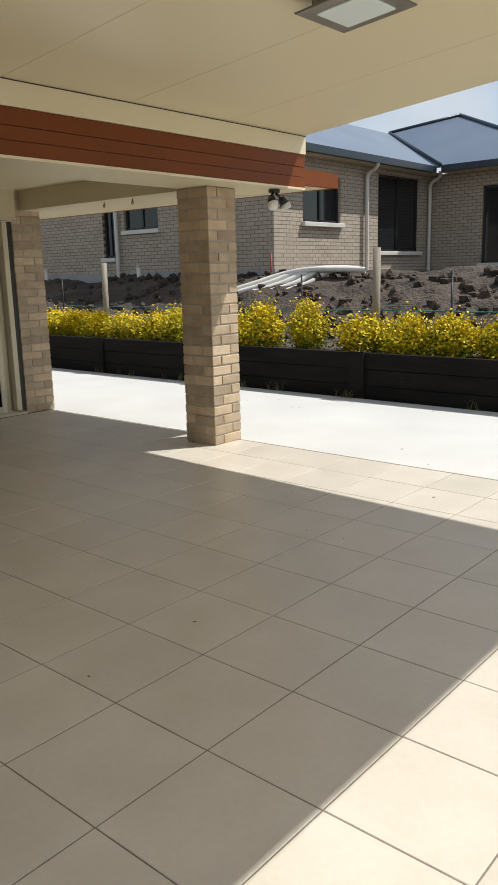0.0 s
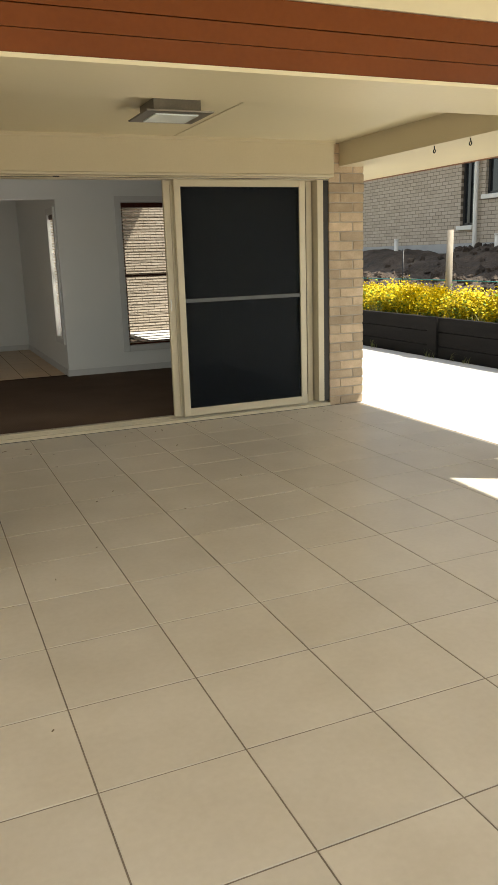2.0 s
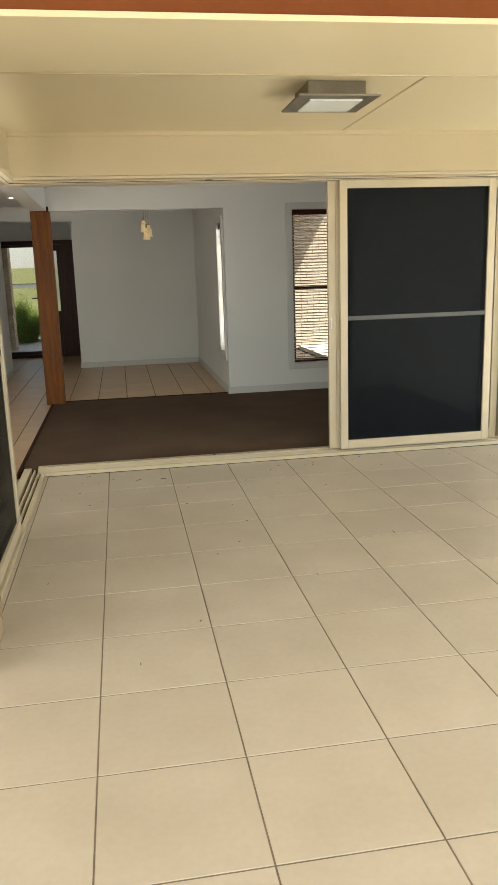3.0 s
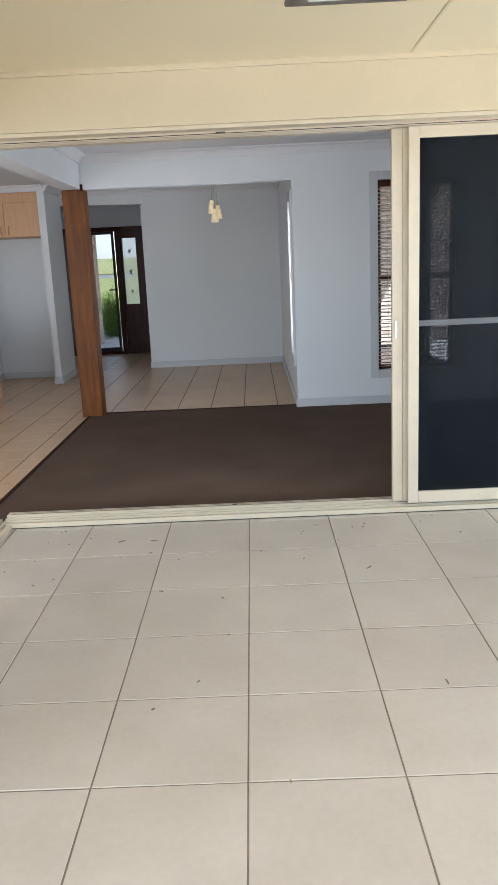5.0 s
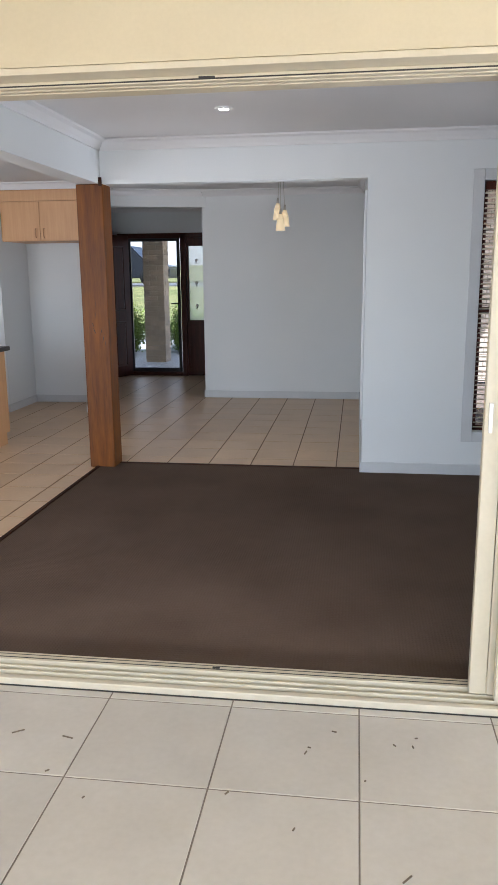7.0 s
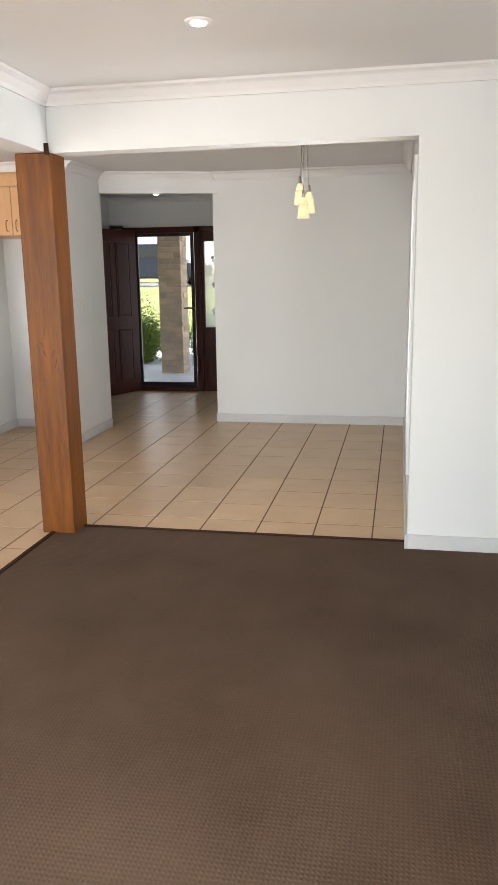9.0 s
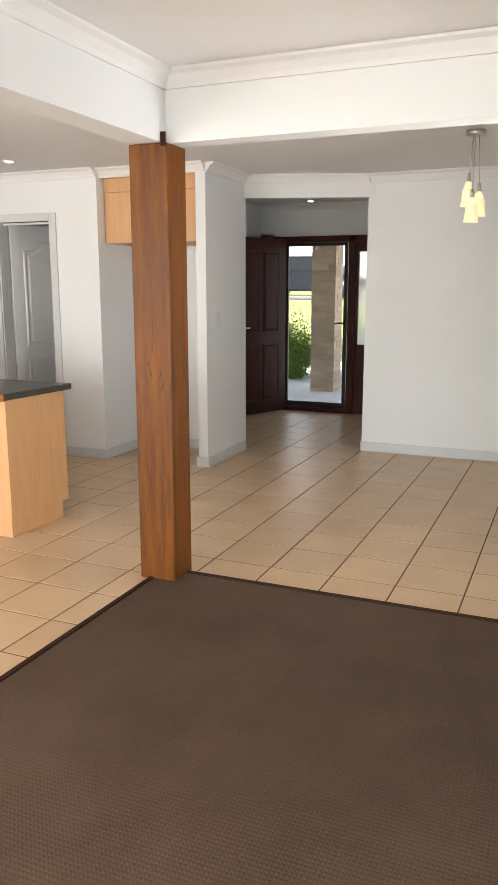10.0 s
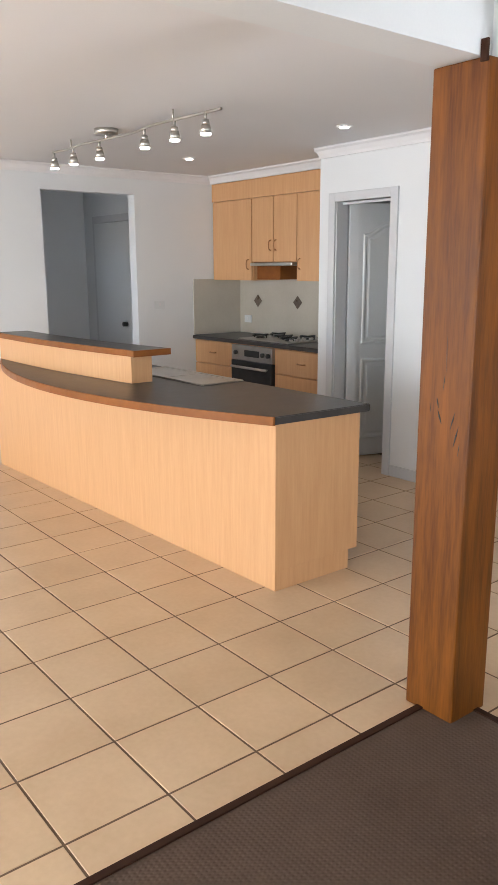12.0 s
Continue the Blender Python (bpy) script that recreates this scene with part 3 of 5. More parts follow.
# ---- timber post and interior trim ----
post = empty("timber_post", (-2.424, 3.302, FI))
bm = bmesh.new()
add_box(bm, -0.1, 0.1, -0.093, 0.093, 0, 2.106, bevel=0.006)
shaft = new("shaft", mesh_of("shaft", bm, M_POST))
shaft.parent = post
boxes("bracket", M_STRIP, (0.074, 0.098, -0.104, -0.0935, 2.09, 2.15), bevel=0.002, parent=post)
bm = bmesh.new()
for cx, cz, ln, wd, tilt in ((0.005, 1.26, 0.13, 0.0022, 2), (0.0, 1.17, 0.06, 0.003, -5), (-0.022, 1.10, 0.035, 0.006, 14), (-0.012, 1.055, 0.045, 0.007, 22), (0.04, 1.05, 0.06, 0.005, -16), (0.055, 1.0, 0.07, 0.006, -14), (0.068, 0.96, 0.05, 0.003, -6), (-0.05, 1.08, 0.05, 0.002, 10)):
    rod(bm, (cx - math.sin(radians(tilt)) * -ln / 2, -0.0926, cz - ln / 2), (cx, -0.0932, cz), wd * 0.15, wd / 2, sides=6)
    rod(bm, (cx, -0.0932, cz), (cx + math.sin(radians(tilt)) * ln / 2 * -1, -0.0926, cz + ln / 2), wd / 2, wd * 0.1, sides=6)
knot = new("grain_crack", mesh_of("grain_crack", bm, M_DARK))
knot.parent = post
tagged(knot, "dark drying cracks in the timber", kind="stuff")
tagged(post, "square oiled hardwood post with cracks standing at the carpet corner", "post")


def window_with_blind(name, w, h, label):
    """A narrow sash window with a venetian blind, standing on its origin along +x, the room on the -y side."""
    top = empty(name)
    boxes("architrave", M_TRIM, (-0.075, 0, -0.018, 0.0, -0.075, h + 0.075), (w, w + 0.075, -0.018, 0.0, -0.075, h + 0.075), (0, w, -0.018, 0, h, h + 0.075), (0, w, -0.018, 0, -0.075, 0), bevel=0.004, parent=top)
    boxes("sash", M_MAHOG, (0, 0.035, 0.06, 0.1, 0, h), (w - 0.035, w, 0.06, 0.1, 0, h), (0, w, 0.06, 0.1, 0, 0.04), (0, w, 0.06, 0.1, h - 0.04, h), (0, w, 0.055, 0.1, h * 0.5 - 0.02, h * 0.5 + 0.02), bevel=0.003, parent=top)
    g = boxes("glass_pane", M_GLASS, (0.03, w - 0.03, 0.078, 0.082, 0.03, h - 0.03), parent=top)
    g.visible_shadow = False
    boxes("head_rail", M_MAHOG, (0.01, w - 0.01, 0.005, 0.05, h - 0.06, h - 0.005), bevel=0.003, parent=top)
    bm = bmesh.new()
    add_box(bm, 0.012, w - 0.012, -0.012, 0.012, -0.001, 0.001, turn=pose(0, 0.028, 0, -24))
    slat = mesh_of("slat", bm, M_SLAT)
    z = 0.03
    while z < h - 0.07:
        s = new("slat", slat)
        s.parent = top
        s.location = (0, 0, z)
        z += 0.034
    rods("cord", M_SLAT, [((0.1, 0.014, 0.02), (0.1, 0.014, h - 0.06), 0.0015), ((w - 0.1, 0.014, 0.02), (w - 0.1, 0.014, h - 0.06), 0.0015)], parent=top, sides=5)
    return tagged(top, label, "window", kind="structure")


window_with_blind("window_1", 0.72, 1.74, "narrow window with lowered cream venetian blind").matrix_world = pose(0.355, 3.25, 0.37)
window_with_blind("window_2", 0.40, 1.50, "narrow dining window with lowered venetian blind").matrix_world = pose(-0.43, 3.82, 0.5, 0, 0, -90)

# ---- entry ----


def panel_leaf(name, w, h, mat, panels, th=0.04, arched=False):
    """A door leaf along +x with raised, bevelled panels (x0, x1, z0, z1) on both faces."""
    top = empty(name)
    boxes("slab", mat, (0, w, 0, th, 0, h), bevel=0.003, parent=top)
    for x0, x1, z0, z1, arch in panels:
        for side in (-1, 1):
            bm = bmesh.new()
            k = 14
            rim = [(x0, z0), (x1, z0), (x1, z1 - (0.09 if arch else 0))]
            if arch:
                rim += [(x1 - (x1 - x0) * i / k, z1 - 0.09 + 0.09 * (0.5 - 0.5 * math.cos(2 * math.pi * i / k))) for i in range(1, k)]
            rim += [(x0, z1 - (0.09 if arch else 0))]
            cx, cz = (x0 + x1) / 2, (z0 + z1) / 2
            rings = []
            for shrink, lift in ((1.0, 0.0), (0.96, 0.009), (0.90, 0.009), (0.86, 0.003), (0.80, 0.003), (0.74, 0.008)):
                fx = 1 - (1 - shrink)
                fz = 1 - (1 - shrink) * (x1 - x0) / (z1 - z0)
                y = (-lift if side < 0 else th + lift)
                rings.append([bm.verts.new((cx + (x - cx) * fx, y, cz + (z - cz) * fz)) for x, z in rim])
            for a, b in zip(rings, rings[1:]):
                for i in range(len(rim)):
                    bm.faces.new((a[i], a[(i + 1) % len(rim)], b[(i + 1) % len(rim)], b[i]))
            bm.faces.new(rings[-1])
            bmesh.ops.recalc_face_normals(bm, faces=bm.faces)
            p = new("panel", mesh_of("panel", bm, mat))
            p.parent = top
    return top


def handle(parent, x, z, th=0.04, mat=None):
    rods("handle", mat or M_STEEL, [((x, -0.004, z), (x, -0.055, z), 0.011), ((x, -0.05, z), (x - 0.11, -0.05, z), 0.009), ((x, th + 0.004, z), (x, th + 0.055, z), 0.011), ((x, th + 0.05, z), (x - 0.11, th + 0.05, z), 0.009)], parent=parent)


fd = empty("front_door_frame", (-3.93, 8.72, FI))
boxes("jamb", M_MAHOG, (0.0, 0.12, -0.05, 0.1, 0, 2.04), (0.92, 1.0, -0.05, 0.1, 0, 2.04), (1.45, 1.66, -0.05, 0.1, 0, 2.04), (0.12, 1.45, -0.05, 0.1, 1.97, 2.04), (0.12, 0.92, -0.05, 0.1, 0, 0.05), bevel=0.004, parent=fd)
boxes("sidelight_panel", M_MAHOG, (1.0, 1.03, -0.01, 0.06, 0, 1.97), (1.25, 1.45, -0.01, 0.06, 0, 1.97), (1.03, 1.25, -0.01, 0.06, 0, 0.81), (1.03, 1.25, -0.01, 0.06, 1.86, 1.97), bevel=0.003, parent=fd)
boxes("frosted_pane", M_FROST, (1.03, 1.25, 0.02, 0.026, 0.81, 1.86), parent=fd).visible_shadow = False
for k in range(3):
    rods("etched_motif", M_TRIM, [((1.14, 0.012, 1.02 + 0.32 * k), (1.14, 0.018, 1.02 + 0.32 * k), 0.024), ((1.14, 0.012, 0.985 + 0.32 * k), (1.14, 0.018, 0.985 + 0.32 * k), 0.013)], parent=fd, sides=6)
tagged(fd, "dark mahogany front door frame with frosted sidelight", "door frame", kind="structure")
sd = empty("screen_door", (-3.80, 8.73, FI + 0.05))
boxes("frame", M_BLACK, (0, 0.045, 0, 0.03, 0, 1.93), (0.725, 0.77, 0, 0.03, 0, 1.93), (0.045, 0.725, 0, 0.03, 0, 0.06), (0.045, 0.725, 0, 0.03, 1.88, 1.93), bevel=0.003, parent=sd)
boxes("mesh_panel", M_DOORMESH, (0.045, 0.725, 0.013, 0.017, 0.06, 1.88), parent=sd).visible_shadow = False
handle(sd, 0.75, 1.0, 0.03, M_BLACK)
tagged(sd, "black framed security mesh screen door, closed", "screen door")
leaf_f = panel_leaf("front_door", 0.82, 2.0, M_MAHOG, [(0.12, 0.37, 0.95, 1.85, False), (0.45, 0.70, 0.95, 1.85, False), (0.12, 0.37, 0.15, 0.80, False), (0.45, 0.70, 0.15, 0.80, False)])
handle(leaf_f, 0.75, 1.0)
leaf_f.matrix_world = pose(-3.80, 8.68, FI + 0.01, 0, 0, -113)
tagged(leaf_f, "dark mahogany panelled front door standing open", "door")

# outside the front door
brick_pier("porch_column", -4.14, -3.78, 10.75, 11.11, -0.05, 2.6, "square porch column of tan bricks outside the front door")
structure(boxes("porch_floor", M_CONCRETE, (-5.6, -1.0, 8.87, 11.35, -0.07, 0.0)), "pale concrete porch floor", "porch")
structure(boxes("porch_roof", M_CEIL, (-6.2, -1.0, 8.87, 11.6, 2.45, 2.55)), "white lined porch ceiling", "ceiling")


def bank(name, mat, y0, z0, y1, z1, label, category):
    bm = bmesh.new()
    for a, b, za, zb in ((y0, y1, z0, z1),):
        vs = [bm.verts.new(p) for p in ((-40, a, za), (30, a, za), (30, b, zb), (-40, b, zb), (-40, a, -0.2), (30, a, -0.2), (30, b, -0.2), (-40, b, -0.2))]
        for q in ((0, 1, 2, 3), (4, 5, 1, 0), (5, 6, 2, 1), (6, 7, 3, 2), (7, 4, 0, 3), (7, 6, 5, 4)):
            bm.faces.new([vs[k] for k in q])
    bmesh.ops.recalc_face_normals(bm, faces=bm.faces)
    structure(new(name, mesh_of(name, bm, mat)), label, category)


bank("front_path", M_CONCRETE, 11.36, -0.04, 15.0, 0.25, "pale sunlit gravel and path before the house", "path")
bank("front_lawn", M_LAWN, 15.0, 0.25, 24.0, 1.1, "bright green sloping lawn by the street", "lawn")
bank("road", M_BENCH, 24.0, 1.1, 31.0, 1.15, "grey asphalt street in front of the house", "road")
bank("far_verge", M_LAWN, 31.0, 1.2, 60.0, 2.2, "grass across the street", "lawn")


def parked_car():
    top = empty("car", (-9.3, 26.0, 1.12))
    bm = bmesh.new()
    prof = [(-2.1, 0.25), (2.1, 0.25), (2.15, 0.65), (1.25, 0.85), (0.7, 1.4), (-0.9, 1.42), (-1.5, 0.95), (-2.15, 0.85)]
    f = bm.faces.new([bm.verts.new((x, -0.85, z)) for x, z in prof])
    up = bmesh.ops.extrude_face_region(bm, geom=[f])["geom"]
    bmesh.ops.translate(bm, vec=(0, 1.7, 0), verts=[v for v in up if isinstance(v, bmesh.types.BMVert)])
    bmesh.ops.recalc_face_normals(bm, faces=bm.faces)
    bmesh.ops.bevel(bm, geom=list(bm.edges), offset=0.06, segments=2, affect="EDGES")
    b = new("body", mesh_of("body", bm, material("dark_blue_car_paint", (0.012, 0.015, 0.022), 0.3)))
    b.parent = top
    boxes("side_glass", M_NGLASS, (-0.85, 0.6, -0.862, -0.853, 0.95, 1.3), bevel=0.003, parent=top)
    for x in (-1.35, 1.35):
        rods("wheel", M_BLACK, [((x, -0.88, 0.32), (x, -0.68, 0.32), 0.32)], parent=top, sides=20)
        rods("wheel", M_BLACK, [((x, 0.68, 0.32), (x, 0.88, 0.32), 0.32)], parent=top, sides=20)
    tagged(top, "dark blue car parked on the street", "car")


M_NGLASS = material("dark_house_glass", (0.012, 0.015, 0.018), 0.05)
parked_car()
structure(boxes("wall_side_yard", M_BRICK_N["X"], (-0.3, 4.2, 9.0, 9.2, -0.05, 2.6)), "tan brick wall across the side yard", "wall")


def shrub(name, width, height, leaves, mats, seed, label, group=""):
    """Short twigs carrying many small folded leaves; the outline is uneven with gaps."""
    rng = random.Random(seed)
    top = empty(name)
    tips = []
    items = []
    for _ in range(26):
        a, lean = rng.uniform(0, 6.283), rng.uniform(0.1, 1.0)
        ln = height * rng.uniform(0.6, 1.12) * (1.08 - 0.45 * lean)
        tip = Vector((math.cos(a) * lean * width / 2, math.sin(a) * lean * width / 2, ln))
        items.append(((rng.uniform(-0.04, 0.04), rng.uniform(-0.04, 0.04), 0.0), tip, 0.008, 0.003))
        tips.append(tip)
    rods("twigs", M_TWIG, items, parent=top, sides=5)
    for mi, mat in enumerate(mats):
        verts, faces = [], []
        for _ in range(int(leaves * ((0.72, 0.28)[mi] if mats[0] is not mats[-1] else 0.5))):
            tip = rng.choice(tips)
            t = rng.uniform(0.3, 1.0) if mi == 0 else rng.uniform(0.12, 0.8)
            r = 0.085 if mi == 0 else 0.10
            c = tip * t + Vector((rng.gauss(0, r), rng.gauss(0, r), rng.gauss(0, r * 0.8)))
            if c.z < 0.02:
                continue
            d = Vector((rng.uniform(-1, 1), rng.uniform(-1, 1), rng.uniform(-0.2, 1))).normalized()
            s = d.orthogonal().normalized()
            up = d.cross(s) * 0.35
            ln, wd = rng.uniform(0.030, 0.052), rng.uniform(0.011, 0.019)
            k = len(verts)
            verts += [c - d * ln / 2, c + s * wd + up * wd, c + d * ln / 2, c - s * wd + up * wd]
            faces += [(k, k + 1, k + 2), (k, k + 2, k + 3)]
        me = bpy.data.meshes.new("leaves")
        me.from_pydata(verts, [], faces)
        me.materials.append(mat)
        lv = tagged(new("leaves", me), "golden young leaves" if mi == 0 and mat is M_LEAF_Y else "green leaves", kind="stuff")
        lv.parent = top
    return tagged(top, label, "shrub", group)


def planting():
    kinds = [shrub("golden_shrub", 0.58, 0.42, 10500, [M_LEAF_Y, M_LEAF_G], 11 + i, "low golden-leaved shrub in the mulched bed", "golden shrubs along the retaining wall") for i in range(3)]
    tall = shrub("golden_shrub", 0.62, 0.64, 10000, [M_LEAF_Y, M_LEAF_G], 31, "taller golden-leaved shrub in the mulched bed", "golden shrubs along the retaining wall")
    rng = random.Random(5)
    ys = [-5.2, -4.55, -3.98, -3.35, -2.8, -2.12, -1.28, -0.5, 0.25, 1.05, 1.75, 2.35, 3.05, 3.75, 4.3, 5.0]
    used = set()
    for i, y in enumerate(ys):
        x = 4.95 + rng.uniform(-0.06, 0.1)
        m = pose(x, y, 0.46, 0, 0, rng.uniform(0, 360))
        src = tall if abs(y + 1.28) < 0.01 else kinds[i % 3]
        if src.name in used:
            o = copy_thing(src, m)
        else:
            src.matrix_world = m
            o = src
            used.add(src.name)
        s = rng.uniform(0.85, 1.12)
        o.scale = (s, s, s * rng.uniform(0.9, 1.1))


planting()
hedge = shrub("green_hedge", 1.3, 1.1, 13000, [M_LEAF_G, M_LEAF_G], 71, "dense green hedge beside the porch", "hedges by the porch")
hedge.matrix_world = pose(-4.95, 12.1, -0.06)
copy_thing(hedge, pose(-3.70, 12.4, -0.06, 0, 0, 70))
copy_thing(hedge, pose(-6.0, 12.2, -0.06, 0, 0, 140))

# ---- retaining wall and garden bed ----


def retaining_wall():
    top = empty("retaining_wall", (4.45, 0, -0.05))
    y = -12.0
    while y < 9:
        for k in range(3):
            boxes("sleeper", M_BLACKPAINT, (-0.04 + 0.004 * (k % 2), 0.04, y + 0.005, y + 2.395, 0.005 + k * 0.195, 0.195 + k * 0.195), bevel=0.008, parent=top)
        boxes("upright", M_BLACKPAINT, (-0.085, -0.042, y - 0.1, y + 0.1, 0, 0.60), bevel=0.006, parent=top)
        y += 2.4
    return tagged(top, "black stained timber sleeper retaining wall with uprights", "retaining wall", kind="structure")


retaining_wall()
structure(boxes("garden_bed", M_MULCH, (4.49, 5.7, -12, 11.4, 0.2, 0.485)), "bark mulched garden bed behind the sleepers", "garden bed")


def fence_post(at, h, r):
    ob = rods("fence_post", M_GREYPOST, [((0, 0, -0.3), (0.01, 0.0, h), r, r * 0.93)], sides=14)
    ob.location = at
    return tagged(ob, "round weathered timber fence post in the bed", "post", "fence posts along the boundary")


fence_post((5.55, -1.95, 0.5), 1.27, 0.055)
fence_post((5.55, 3.6, 0.5), 1.22, 0.055)
for y in (-3.0, -0.7, 1.5, 4.9):
    p = rods("star_picket", M_BLACK, [((0, 0, -0.3), (0, 0, 0.95), 0.014)], sides=3)
    p.location = (5.6, y, 0.5)
    tagged(p, "thin dark steel star picket", "picket", "steel pickets along the boundary")
line = tube("string_line", material("blue_green_string", (0.03, 0.20, 0.20), 0.6), [(5.6, -12, 1.02), (5.6, -4, 0.95), (5.6, -1.95, 0.97), (5.6, 1, 0.94), (5.6, 3.6, 0.97), (5.6, 8, 0.95)], 0.008)
tagged(line, "slack blue-green string line tied to the posts", "string")
for i in range(5):
    k = i - 2
    c = tube("drain_pipe", M_PVC, [(8.0 + 0.12 * i, 3.0 - 0.28 * i, 1.12), (8.3 + 0.14 * i, 2.6 - 0.26 * i, 1.24), (8.75 + 0.1 * i, 2.25 - 0.2 * i, 1.42), (9.0 + 0.1 * i, 1.75 - 0.12 * i, 1.53), (9.2 + 0.12 * i, 1.2 - 0.02 * k, 1.52 + 0.03 * (i % 2)), (9.35 + 0.12 * i, 0.75 + 0.08 * k, 1.49)], 0.055)
    tagged(c, "long flexible white drainage pipe on the soil", "pipe", "drainage pipes")
for y, h in ((4.35, 0.30), (7.35, 0.30), (11.2, 0.30)):
    stub = rods("drain_riser", M_PVC, [((0, 0, -0.35), (0, 0, h), 0.055), ((0, 0, h), (0, 0, h + 0.03), 0.066)], sides=16)
    stub.location = (9.7, y, 1.4)
    tagged(stub, "short white plastic drain riser by the house slab", "pipe", "drain risers")
stake = rods("marker_stake", material("faded_red_paint", (0.32, 0.05, 0.03), 0.7), [((0, 0, -0.3), (0.01, 0.0, 0.52), 0.022, 0.02)], sides=8)
stake.location = (9.2, 2.75, 1.35)
tagged(stake, "thin red painted marker stake in the soil", "stake")


def weeds():
    """Tufts of thin bent blades along the foot of the retaining wall and in the bed."""
    rng = random.Random(44)
    verts, faces = [], []
    for _ in range(46):
        cx, cy, cz = rng.choice(((4.34, rng.uniform(-5, 4.5), -0.01), (4.62, rng.uniform(-5, 4.5), 0.48)))
        for _ in range(rng.randint(4, 11)):
            a, ln, lean = rng.uniform(0, 6.283), rng.uniform(0.05, 0.17), rng.uniform(0.2, 0.8)
            d = Vector((math.cos(a), math.sin(a), 0))
            n = Vector((-d.y, d.x, 0)) * 0.0035
            b = Vector((cx - abs(rng.gauss(0, 0.03)), cy + rng.gauss(0, 0.05), cz))
            m = b + d * ln * lean * 0.35 + Vector((0, 0, ln * 0.6))
            t = b + d * ln * lean + Vector((0, 0, ln * (1 - 0.3 * lean)))
            k = len(verts)
            verts += [b - n, b + n, m + n * 0.8, m - n * 0.8, t]
            faces += [(k, k + 1, k + 2, k + 3), (k + 3, k + 2, k + 4)]
    me = bpy.data.meshes.new("weeds")
    me.from_pydata(verts, [], faces)
    me.materials.append(M_LAWN)
    tagged(new("weeds", me), "sparse dry grass tufts along the sleeper wall", "weeds", kind="stuff")


weeds()


def clods():
    rng = random.Random(9)
    bm = bmesh.new()
    for _ in range(520):
        x, y = rng.uniform(5.8, 10), rng.uniform(-6, 9)
        r = rng.uniform(0.03, 0.13) * (1.6 if y < -2.2 and rng.random() < 0.4 else 1)
        made = bmesh.ops.create_icosphere(bm, subdivisions=1, radius=r)["verts"]
        for v in made:
            v.co *= rng.uniform(0.6, 1.25)
            v.co += Vector((x, y, ground_height(x, y) + r * 0.2))
    tagged(new("soil_clods", mesh_of("soil_clods", bm, M_SOIL)), "loose clods and rubble on the bare soil", "soil", kind="stuff")


clods()


